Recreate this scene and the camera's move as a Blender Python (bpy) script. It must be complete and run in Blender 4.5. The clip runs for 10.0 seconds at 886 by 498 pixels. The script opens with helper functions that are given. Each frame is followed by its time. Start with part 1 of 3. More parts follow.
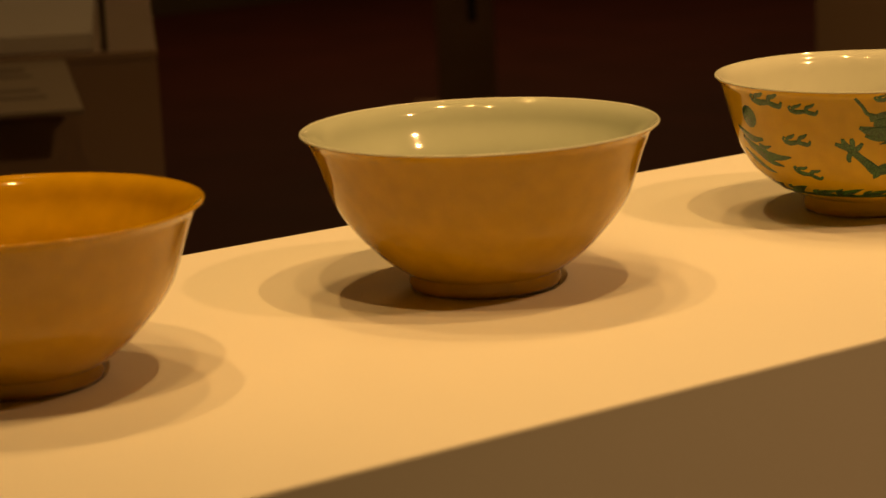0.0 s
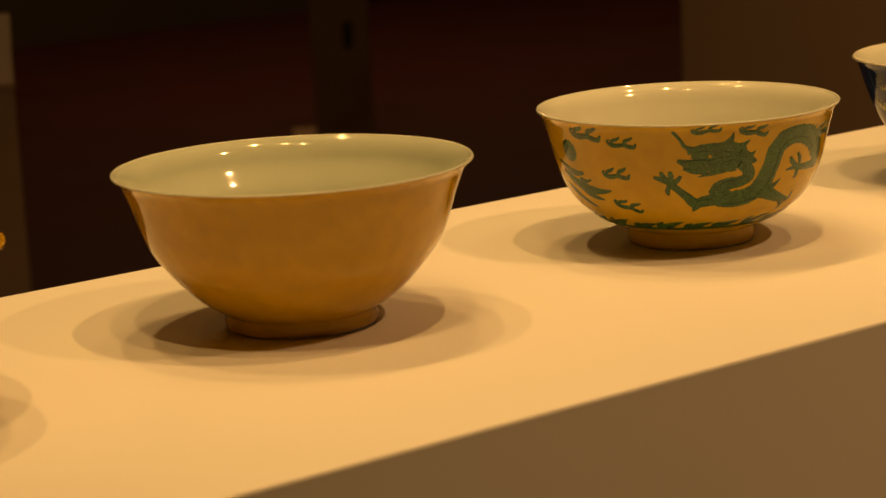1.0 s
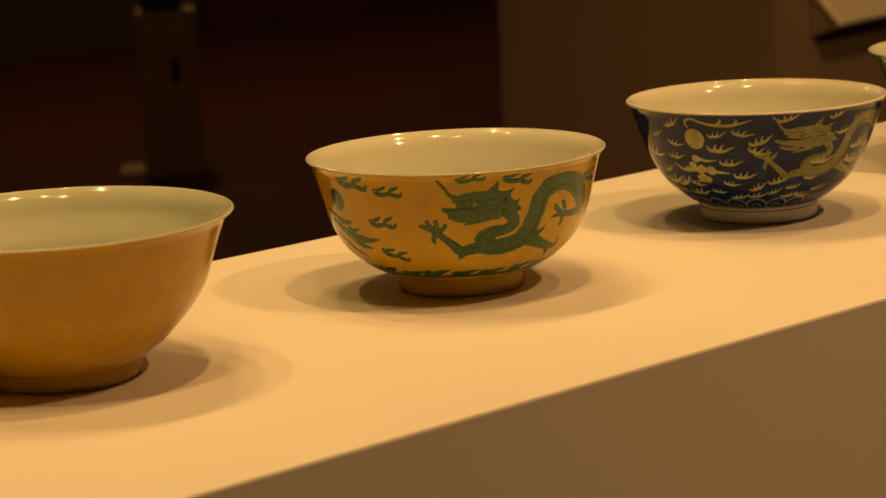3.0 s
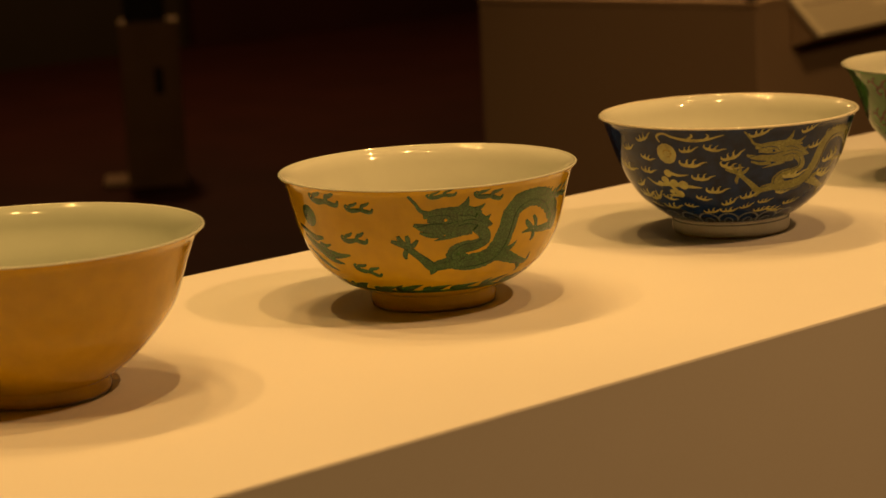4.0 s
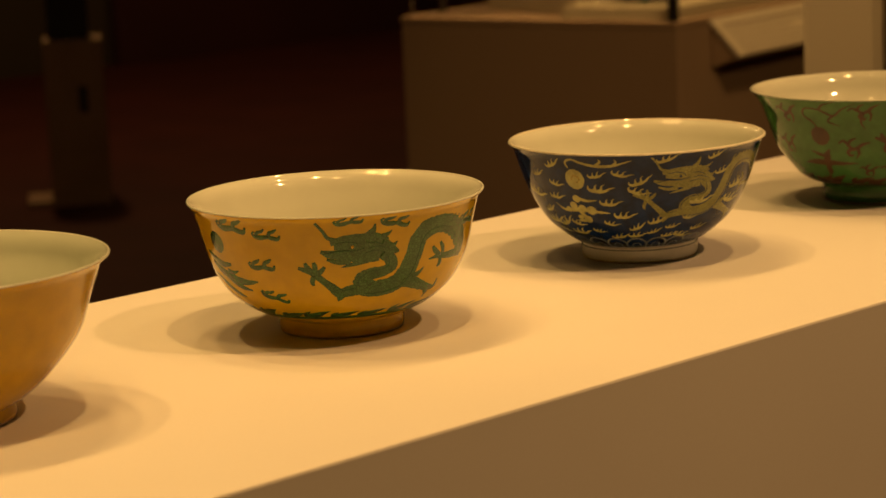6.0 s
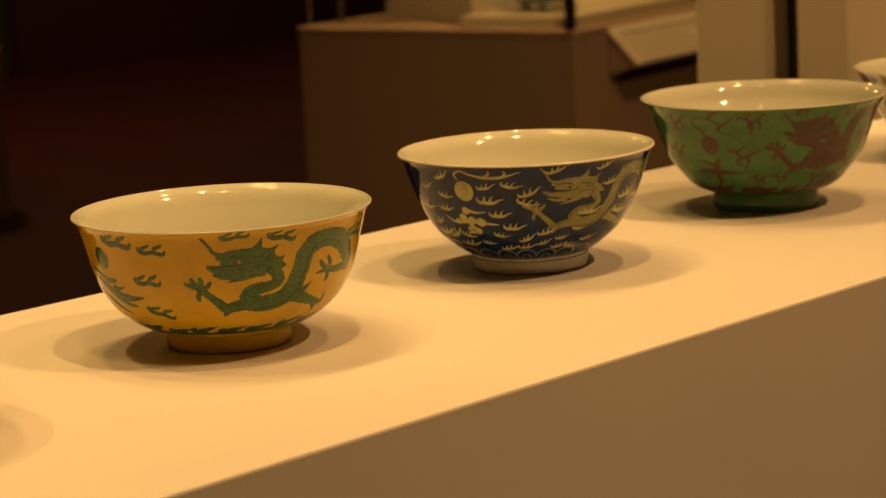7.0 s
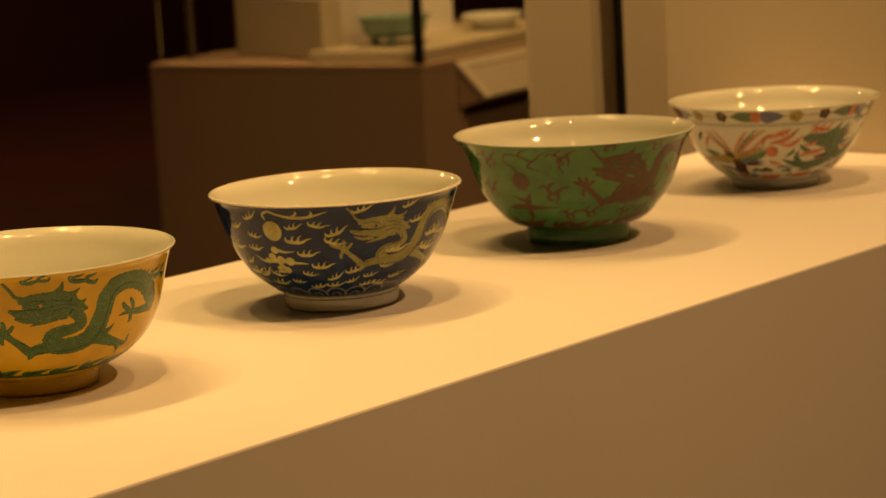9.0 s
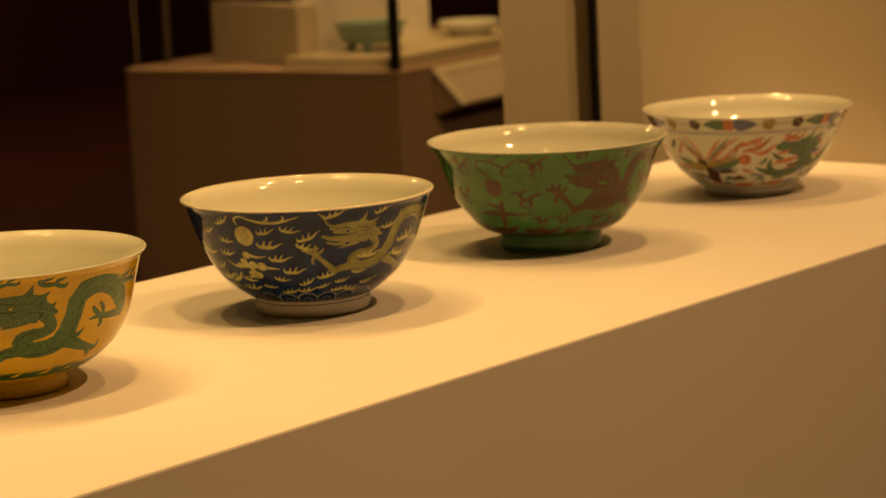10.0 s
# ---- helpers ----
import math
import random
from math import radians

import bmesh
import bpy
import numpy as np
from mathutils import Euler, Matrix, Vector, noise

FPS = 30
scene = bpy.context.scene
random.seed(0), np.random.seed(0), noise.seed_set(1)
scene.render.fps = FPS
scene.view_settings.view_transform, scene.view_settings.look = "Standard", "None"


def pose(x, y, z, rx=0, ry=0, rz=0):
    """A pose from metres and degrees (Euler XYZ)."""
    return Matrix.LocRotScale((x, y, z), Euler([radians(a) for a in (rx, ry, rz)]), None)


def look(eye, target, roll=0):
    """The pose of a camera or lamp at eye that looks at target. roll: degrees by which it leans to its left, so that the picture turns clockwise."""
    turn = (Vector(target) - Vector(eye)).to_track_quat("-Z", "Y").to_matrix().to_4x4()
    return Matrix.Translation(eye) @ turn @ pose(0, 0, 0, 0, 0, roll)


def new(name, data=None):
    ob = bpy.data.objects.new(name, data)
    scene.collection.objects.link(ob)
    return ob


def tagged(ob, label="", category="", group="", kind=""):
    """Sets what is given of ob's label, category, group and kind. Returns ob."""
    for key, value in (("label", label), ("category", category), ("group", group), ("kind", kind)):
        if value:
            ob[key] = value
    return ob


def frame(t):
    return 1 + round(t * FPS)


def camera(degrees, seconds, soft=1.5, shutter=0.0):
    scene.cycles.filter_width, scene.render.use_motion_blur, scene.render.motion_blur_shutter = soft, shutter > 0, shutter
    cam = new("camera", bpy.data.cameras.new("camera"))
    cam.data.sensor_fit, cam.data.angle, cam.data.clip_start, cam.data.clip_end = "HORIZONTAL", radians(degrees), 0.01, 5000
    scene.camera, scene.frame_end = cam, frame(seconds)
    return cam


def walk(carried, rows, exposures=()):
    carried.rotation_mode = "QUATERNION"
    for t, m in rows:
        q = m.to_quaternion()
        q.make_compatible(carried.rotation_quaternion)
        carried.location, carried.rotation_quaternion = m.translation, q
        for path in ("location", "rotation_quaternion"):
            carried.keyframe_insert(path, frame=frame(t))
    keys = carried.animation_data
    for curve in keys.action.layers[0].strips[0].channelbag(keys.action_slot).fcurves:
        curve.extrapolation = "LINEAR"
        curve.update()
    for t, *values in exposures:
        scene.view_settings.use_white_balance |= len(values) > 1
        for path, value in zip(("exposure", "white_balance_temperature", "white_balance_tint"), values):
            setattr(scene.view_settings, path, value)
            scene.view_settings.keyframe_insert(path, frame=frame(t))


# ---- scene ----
# ---- camera ----
Z0 = 0.95  # height of the display plinth's top


def view(x, y, z, heading, tilt, lean):
    h, p = radians(heading), radians(tilt)
    eye = Vector((x, y, z + Z0))
    return look(eye, eye + Vector((math.sin(h) * math.cos(p), math.cos(h) * math.cos(p), math.sin(p))), lean)


PATH = [
    (0.0, -0.6150, -0.8404, 0.2365, 35.152, -11.922, -2.681),
    (0.5, -0.5981, -0.8479, 0.2384, 37.182, -11.497, -2.891),
    (1.0, -0.5852, -0.8549, 0.2397, 37.874, -11.466, -2.916),
    (1.5, -0.5804, -0.8629, 0.2409, 38.867, -11.564, -2.882),
    (2.0, -0.5713, -0.8701, 0.2434, 40.326, -11.696, -2.581),
    (2.5, -0.5639, -0.8758, 0.2461, 40.954, -11.167, -2.663),
    (2.7, -0.5619, -0.8777, 0.2467, 41.351, -11.063, -2.781),
    (4.0, -0.5565, -0.8870, 0.2506, 42.095, -10.716, -2.874),
    (4.5, -0.5582, -0.8930, 0.2530, 42.250, -10.692, -2.832),
    (5.0, -0.5604, -0.9000, 0.2548, 42.550, -10.510, -2.796),
    (5.2, -0.5599, -0.9008, 0.2551, 42.459, -10.446, -2.818),
    (6.3, -0.5483, -0.8963, 0.2558, 44.616, -10.340, -2.658),
    (6.5, -0.5463, -0.8960, 0.2559, 45.079, -10.291, -2.733),
    (7.0, -0.5415, -0.8992, 0.2563, 46.149, -10.292, -2.794),
    (7.5, -0.5387, -0.9084, 0.2573, 46.870, -10.231, -2.849),
    (8.0, -0.5363, -0.9205, 0.2606, 47.476, -9.944, -3.106),
    (8.5, -0.5332, -0.9338, 0.2612, 48.079, -9.738, -3.239),
    (9.0, -0.5327, -0.9407, 0.2622, 49.221, -9.713, -3.187),
    (9.5, -0.5331, -0.9410, 0.2631, 49.769, -9.596, -2.948),
    (10.0, -0.5309, -0.9427, 0.2617, 49.792, -9.584, -2.760),
]
cam = camera(20.863, 10.0, soft=1.5)
cam.data.dof.use_dof = True
cam.data.dof.focus_distance = 1.19
cam.data.dof.aperture_fstop = 17.0
walk(cam, [(r[0], view(*r[1:])) for r in PATH], exposures=[(0.0, -0.05), (1.0, -0.11), (2.5, -0.15), (5.0, -0.10), (7.0, 0.02), (10.0, 0.15)])

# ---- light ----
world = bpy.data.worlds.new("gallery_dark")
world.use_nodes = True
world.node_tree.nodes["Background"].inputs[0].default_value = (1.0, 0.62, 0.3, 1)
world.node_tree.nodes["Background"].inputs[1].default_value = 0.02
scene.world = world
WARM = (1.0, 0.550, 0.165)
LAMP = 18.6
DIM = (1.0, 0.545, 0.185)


# Makes the track and showcase spots, and the added fill spots below.
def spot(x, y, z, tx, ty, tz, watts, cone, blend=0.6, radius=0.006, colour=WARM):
    data = bpy.data.lights.new("spotlight_or_fill", "SPOT")
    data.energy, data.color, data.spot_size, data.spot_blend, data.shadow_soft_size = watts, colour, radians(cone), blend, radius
    ob = new("spotlight_or_fill", data)
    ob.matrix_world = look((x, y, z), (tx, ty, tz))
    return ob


# Two tracks of spotlights over the plinth: one on the visitors' side, one behind the bowls.
HIGH = 1.65
for y, row in ((-0.43, ((-0.50, 1.7), (-0.20, 1.0), (0.21, 1.9), (0.81, 1.6))),
               (0.49, ((-0.14, 1.3), (0.21, 1.25), (0.52, 1.1), (0.82, 0.8), (1.10, 0.55)))):
    for x, w in row:
        spot(x, y, Z0 + HIGH, x * 0.85, 0.0, Z0, w * LAMP, 42, 0.8, 0.006)


# Area lamp used only for added fill light under the ceiling.
def ceiling_fill(x, y, z, watts, size, colour=WARM):
    data = bpy.data.lights.new("added_ceiling_fill", "AREA")
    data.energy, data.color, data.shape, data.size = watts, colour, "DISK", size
    ob = new("added_ceiling_fill", data)
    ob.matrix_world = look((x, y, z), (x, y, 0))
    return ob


# Dim gallery lamp over the visitors' aisle.
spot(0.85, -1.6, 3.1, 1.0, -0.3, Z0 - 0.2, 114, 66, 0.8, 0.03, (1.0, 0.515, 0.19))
# Unseen area fills, added to lift the dark floor and far walls.
ceiling_fill(1.9, 3.6, 3.1, 8, 0.3, DIM)
ceiling_fill(4.6, 6.6, 3.1, 22, 0.3, DIM)
ceiling_fill(7.6, 7.2, 3.1, 9, 0.3, DIM)
# Spot over the far showcase.
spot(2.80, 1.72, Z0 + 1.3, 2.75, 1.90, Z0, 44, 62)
# Added fills without a fixture: far plinth faces, then the caption board's shadow.
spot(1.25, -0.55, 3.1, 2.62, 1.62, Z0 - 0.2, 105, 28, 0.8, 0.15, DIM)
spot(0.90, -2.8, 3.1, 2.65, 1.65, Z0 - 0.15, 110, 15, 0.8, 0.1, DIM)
# Further added fills, no known lamps: side plinth and beige partition.
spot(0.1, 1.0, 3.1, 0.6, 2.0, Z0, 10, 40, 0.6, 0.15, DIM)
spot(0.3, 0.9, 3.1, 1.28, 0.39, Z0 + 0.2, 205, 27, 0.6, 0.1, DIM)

# ---- materials ----


def material(name, colour, rough=0.5, metal=0.0, coat=0.0, vary=0.12, scale=14.0, bump=0.1, grain=180.0, spec=0.5, coat_rough=0.02, scales=0.0, ink_depth=0.5):
    m = bpy.data.materials.new(name)
    m.use_nodes = True
    nt = m.node_tree
    p = nt.nodes["Principled BSDF"]
    p.inputs["Roughness"].default_value, p.inputs["Metallic"].default_value = rough, metal
    p.inputs["Coat Weight"].default_value, p.inputs["Coat Roughness"].default_value = coat, coat_rough
    p.inputs["Specular IOR Level"].default_value = spec
    co = nt.nodes.new("ShaderNodeTexCoord")
    big, fine = nt.nodes.new("ShaderNodeTexNoise"), nt.nodes.new("ShaderNodeTexNoise")
    big.inputs["Scale"].default_value, big.inputs["Detail"].default_value = scale, 5
    fine.inputs["Scale"].default_value, fine.inputs["Detail"].default_value = grain, 3
    for n in (big, fine):
        nt.links.new(co.outputs["Object"], n.inputs["Vector"])
    add = nt.nodes.new("ShaderNodeMath")
    add.operation = "ADD"
    nt.links.new(big.outputs["Fac"], add.inputs[0])
    half = nt.nodes.new("ShaderNodeMath")
    half.operation = "MULTIPLY"
    half.inputs[1].default_value = 0.5
    nt.links.new(fine.outputs["Fac"], half.inputs[0])
    nt.links.new(half.outputs[0], add.inputs[1])
    ramp = nt.nodes.new("ShaderNodeMapRange")
    ramp.inputs["From Min"].default_value, ramp.inputs["From Max"].default_value = 0.45, 1.05
    ramp.inputs["To Min"].default_value, ramp.inputs["To Max"].default_value = 0.0, 1.0
    nt.links.new(add.outputs[0], ramp.inputs["Value"])
    mix = nt.nodes.new("ShaderNodeMix")
    mix.data_type = "RGBA"
    mix.inputs["A"].default_value = (*[c * (1 - vary) for c in colour], 1)
    mix.inputs["B"].default_value = (*[min(1, c * (1 + vary)) for c in colour], 1)
    nt.links.new(ramp.outputs["Result"], mix.inputs["Factor"])
    nt.links.new(mix.outputs["Result"], p.inputs["Base Color"])
    if scales:  # fine painted scale lines
        cells = nt.nodes.new("ShaderNodeTexVoronoi")
        cells.feature = "DISTANCE_TO_EDGE"
        cells.inputs["Scale"].default_value = scales
        warp = nt.nodes.new("ShaderNodeVectorMath")
        warp.operation = "MULTIPLY_ADD"
        warp.inputs[1].default_value = (1.6 / scales,) * 3
        nt.links.new(fine.outputs["Color"], warp.inputs[0])
        nt.links.new(co.outputs["Object"], warp.inputs[2])
        nt.links.new(warp.outputs["Vector"], cells.inputs["Vector"])
        line = nt.nodes.new("ShaderNodeMapRange")
        line.inputs["From Min"].default_value, line.inputs["From Max"].default_value = 0.04, 0.16
        nt.links.new(cells.outputs["Distance"], line.inputs["Value"])
        ink = nt.nodes.new("ShaderNodeMix")
        ink.data_type = "RGBA"
        ink.inputs["A"].default_value = (*[c * ink_depth for c in colour], 1)
        nt.links.new(line.outputs["Result"], ink.inputs["Factor"])
        nt.links.new(mix.outputs["Result"], ink.inputs["B"])
        nt.links.new(ink.outputs["Result"], p.inputs["Base Color"])
    if bump:
        b = nt.nodes.new("ShaderNodeBump")
        b.inputs["Strength"].default_value, b.inputs["Distance"].default_value = bump, 0.001
        nt.links.new(fine.outputs["Fac"], b.inputs["Height"])
        nt.links.new(b.outputs["Normal"], p.inputs["Normal"])
    return m


M_PLINTH = material("off_white_plinth_paint", (0.76, 0.74, 0.70), 0.6, vary=0.025, scale=6, bump=0.0, grain=700)
M_WHITE = material("white_porcelain_glaze", (0.62, 0.64, 0.55), 0.08, coat=0.0, spec=0.7, vary=0.03, scale=30, bump=0.015, grain=90)
M_WHITE_COOL = material("cool_white_porcelain_glaze", (0.50, 0.545, 0.44), 0.08, coat=0.0, spec=0.7, vary=0.03, scale=30, bump=0.015, grain=90)
M_YELLOW = material("pale_yellow_enamel", (0.50, 0.298, 0.004), 0.06, vary=0.10, scale=60, bump=0.06, grain=120, spec=0.4)
M_YELLOW_DEEP = material("deep_yellow_enamel", (0.53, 0.30, 0.004), 0.08, vary=0.09, scale=60, bump=0.05, grain=120, spec=0.6)
M_GOLD = material("egg_yellow_enamel", (0.54, 0.35, 0.008), 0.05, vary=0.15, scale=45, bump=0.04, grain=140, spec=0.4)
M_GREEN_PAINT = material("copper_green_enamel", (0.044, 0.135, 0.034), 0.09, vary=0.3, scale=160, bump=0.2, grain=500, scales=680)
M_GREEN_LINE = material("dark_green_outline", (0.018, 0.085, 0.03), 0.12, vary=0.3, scale=160)
# The olive-brown stands for haze reflected in glass, put into the wall's colour.
M_WALL_HAZE = material("wall_with_olive_glass_haze", (0.06, 0.042, 0.022), 0.8, vary=0.25, scale=1.2, bump=0.2)
M_YELLOW_SCALES = material("scaly_lemon_enamel", (0.225, 0.23, 0.07), 0.12, vary=0.35, scale=160, bump=0.2, grain=500, scales=720, ink_depth=0.7)
M_BLUE = material("underglaze_cobalt_blue", (0.006, 0.022, 0.092), 0.05, vary=0.5, scale=110, bump=0.015, grain=300, spec=0.25)
M_YELLOW_PAINT = material("lemon_yellow_enamel", (0.37, 0.37, 0.135), 0.10, vary=0.3, scale=160, bump=0.2, grain=500)
M_GREEN = material("apple_green_enamel", (0.056, 0.158, 0.046), 0.05, vary=0.25, scale=60, bump=0.04, grain=200, spec=0.4)
M_AUBERGINE = material("aubergine_enamel", (0.078, 0.040, 0.023), 0.10, vary=0.35, scale=150, bump=0.2, grain=400, spec=0.35)
M_FOOT_WHITE = material("bluish_white_glaze", (0.62, 0.64, 0.62), 0.14, coat=0.3, vary=0.06, scale=60, bump=0.02)
M_UNGLAZED = material("cream_rim_glaze", (0.70, 0.67, 0.55), 0.09, vary=0.12, scale=90)
M_BISCUIT = material("unglazed_foot_edge", (0.40, 0.33, 0.24), 0.7, vary=0.1, scale=90)
M_IRON_RED = material("iron_red_enamel", (0.48, 0.17, 0.085), 0.15, vary=0.35, scale=160, bump=0.1)
M_COBALT = material("cobalt_outline_blue", (0.11, 0.13, 0.27), 0.12, vary=0.35, scale=160, bump=0.05)
M_LEAF = material("dark_leaf_green_enamel", (0.12, 0.22, 0.12), 0.14, vary=0.4, scale=160, bump=0.1, scales=520, ink_depth=0.45)
M_PALE_COBALT = material("diluted_cobalt_line", (0.18, 0.21, 0.23), 0.1, vary=0.4, scale=160, bump=0.03)
M_OCHRE = material("ochre_yellow_enamel", (0.42, 0.33, 0.09), 0.14, vary=0.35, scale=160, bump=0.1, scales=520, ink_depth=0.5)
M_WALL_TAN = material("warm_beige_wall_paint", (0.47, 0.42, 0.31), 0.7, vary=0.04, scale=3, bump=0.12, grain=400)
M_WALL_DARK = material("dark_maroon_wall", (0.06, 0.012, 0.012), 0.8, vary=0.2, scale=1.5, bump=0.2)
M_FLOOR = material("dark_red_brown_floor", (0.055, 0.011, 0.008), 0.75, vary=0.25, scale=2.5, bump=0.1, spec=0.2)
M_CEILING = material("dark_ceiling_paint", (0.05, 0.045, 0.04), 0.9, vary=0.1, scale=2)
M_BG_PLINTH = material("brown_beige_plinth_paint", (0.31, 0.218, 0.142), 0.6, vary=0.05, scale=3, bump=0.08, grain=400)
M_BG_BEIGE = material("matt_beige_block_paint", (0.45, 0.40, 0.28), 0.6, vary=0.05, scale=4)
M_BG_WHITE = material("matt_white_block_paint", (0.72, 0.70, 0.64), 0.6, vary=0.03, scale=4)
M_METAL = material("black_metal_profile", (0.03, 0.03, 0.03), 0.4, metal=0.6, vary=0.1)
M_STEEL = material("bronzed_steel_profile", (0.10, 0.08, 0.06), 0.5, metal=0.5, vary=0.1)
M_GLASS = bpy.data.materials.new("clear_case_glass")
M_GLASS.use_nodes = True
for key, value in (("Transmission Weight", 1.0), ("Roughness", 0.0), ("IOR", 1.45)):
    M_GLASS.node_tree.nodes["Principled BSDF"].inputs[key].default_value = value
M_CELADON = material("celadon_glaze", (0.20, 0.33, 0.27), 0.12, coat=0.5, vary=0.08, scale=30, bump=0.02)
M_PAPER = material("caption_card_paper", (0.46, 0.41, 0.32), 0.75, vary=0.03, scale=6)
M_INK = material("grey_print_ink", (0.27, 0.23, 0.18), 0.7, vary=0.05)
M_BOX = material("pale_wood_board", (0.30, 0.19, 0.12), 0.6, vary=0.15, scale=9, bump=0.15)
M_SLOT = material("black_slot_plastic", (0.02, 0.02, 0.02), 0.5, vary=0.05)

# ---- builders ----


def thing(name, label, category, x=0.0, y=0.0, z=0.0, rz=0.0, group="", kind=""):
    ob = new(name)
    ob.empty_display_size = 0.05
    ob.matrix_world = pose(x, y, z, 0, 0, rz)
    return tagged(ob, label, category, group, kind)


def part(name, bm, mat, parent, label="", smooth=False):
    me = bpy.data.meshes.new(name)
    bm.normal_update()
    bm.to_mesh(me)
    bm.free()
    for m in (mat if isinstance(mat, (list, tuple)) else [mat]):
        me.materials.append(m)
    if smooth:
        me.polygons.foreach_set("use_smooth", [True] * len(me.polygons))
    ob = new(name, me)
    ob.parent = parent
    if label:
        tagged(ob, label)
    return ob


def box(x0, x1, y0, y1, z0, z1, bevel=0.0015, bm=None):
    bm = bm or bmesh.new()
    made = bmesh.ops.create_cube(bm, size=1.0, matrix=Matrix.LocRotScale(
        ((x0 + x1) / 2, (y0 + y1) / 2, (z0 + z1) / 2), None, (x1 - x0, y1 - y0, z1 - z0)))
    if bevel:
        edges = list({e for v in made["verts"] for e in v.link_edges})
        bmesh.ops.bevel(bm, geom=edges, offset=bevel, segments=2, affect="EDGES", profile=0.5)
    return bm


def spline(points, step):
    """Catmull-Rom through points of any dimension, in steps of about that length."""
    p = [np.array(q, float) for q in points]
    p = [2 * p[0] - p[1]] + p + [2 * p[-1] - p[-2]]
    out = []
    for a, b, c, d in zip(p, p[1:], p[2:], p[3:]):
        n = max(1, math.ceil(np.linalg.norm((c - b)[:2]) / step))
        for k in range(n):
            t = k / n
            out.append(0.5 * (2 * b + (c - a) * t + (2 * a - 5 * b + 4 * c - d) * t * t + (3 * b - a - 3 * c + d) * t ** 3))
    out.append(p[-2])
    return out


def lathe(profile, segments=112, mats=None):
    """A turned form; profile as (radius, height) pairs, mats a material index for each step."""
    bm = bmesh.new()
    rings = []
    for r, z in profile:
        if r < 1e-6:
            rings.append([bm.verts.new((0, 0, z))])
        else:
            rings.append([bm.verts.new((r * math.cos(2 * math.pi * k / segments), r * math.sin(2 * math.pi * k / segments), z))
                          for k in range(segments)])
    for j, (a, b) in enumerate(zip(rings, rings[1:])):
        for k in range(segments):
            n = (k + 1) % segments
            if len(a) == 1 and len(b) == 1:
                continue
            f = bm.faces.new([a[0], b[n], b[k]] if len(a) == 1 else [a[k], a[n], b[0]] if len(b) == 1 else [a[k], a[n], b[n], b[k]])
            f.material_index = mats[j] if mats else 0
    bmesh.ops.recalc_face_normals(bm, faces=bm.faces)
    return bm


# ---- setting ----
floor = tagged(part("floor", box(-6, 9, -5, 9, -0.2, 0.0, 0), M_FLOOR, None), "dark red-brown gallery floor", "floor", kind="structure")
ceiling = tagged(part("ceiling", box(-6, 9, -5, 9, 3.2, 3.35, 0), M_CEILING, None), "dark gallery ceiling", "ceiling", kind="structure")
for nm, b in (("wall_north", (-6, 9, 9, 9.2)), ("wall_south", (-6, 9, -5.2, -5)), ("wall_east", (9, 9.2, -5.2, 9.2)), ("wall_west", (-6.2, -6, -5.2, 9.2))):
    tagged(part(nm, box(*b, -0.2, 3.35, 0), M_WALL_HAZE if nm == "wall_north" else M_WALL_DARK, None),
           "dark gallery wall, glass haze put in as olive-brown colour" if nm == "wall_north" else "dark maroon gallery wall in deep shade", "wall", kind="structure")
tagged(part("wall_panel_maroon", box(6.7, 8.99, 8.94, 8.99, 0.0, 3.19, 0.002), M_WALL_DARK, None), "dark maroon fabric wall panel", "wall panel", kind="structure")

# ---- display plinth with its end panel ----
FRONT, BACK, END = -0.1919, 0.1598, 1.100
plinth = thing("display_plinth", "long off-white painted plinth carrying a row of bowls", "plinth")
part("body", box(-1.6, END, FRONT, BACK, 0.0, Z0, 0.0014), M_PLINTH, plinth)

case_wall = thing("case_end_wall", "beige painted end wall of the showcase", "wall panel", kind="structure")
part("panel", box(END + 0.001, END + 0.03, -0.9, 0.213, 0.0, 2.4, 0.002), M_WALL_TAN, case_wall)
partition = thing("partition_wall", "beige painted partition with a dark shadow gap", "wall panel", kind="structure")
part("side_panel", box(1.28, 1.42, 0.05, 0.388, 0.0, 2.2, 0.003), M_WALL_TAN, partition)
# Black strip set between side panel and post.
part("shadow_gap", box(1.30, 1.40, 0.3882, 0.4118, 0.0, 2.2, 0), M_METAL, partition, "black strip filling the joint")
part("post", box(1.28, 1.40, 0.412, 0.509, 0.0, 2.2, 0.012), M_WALL_TAN, partition)

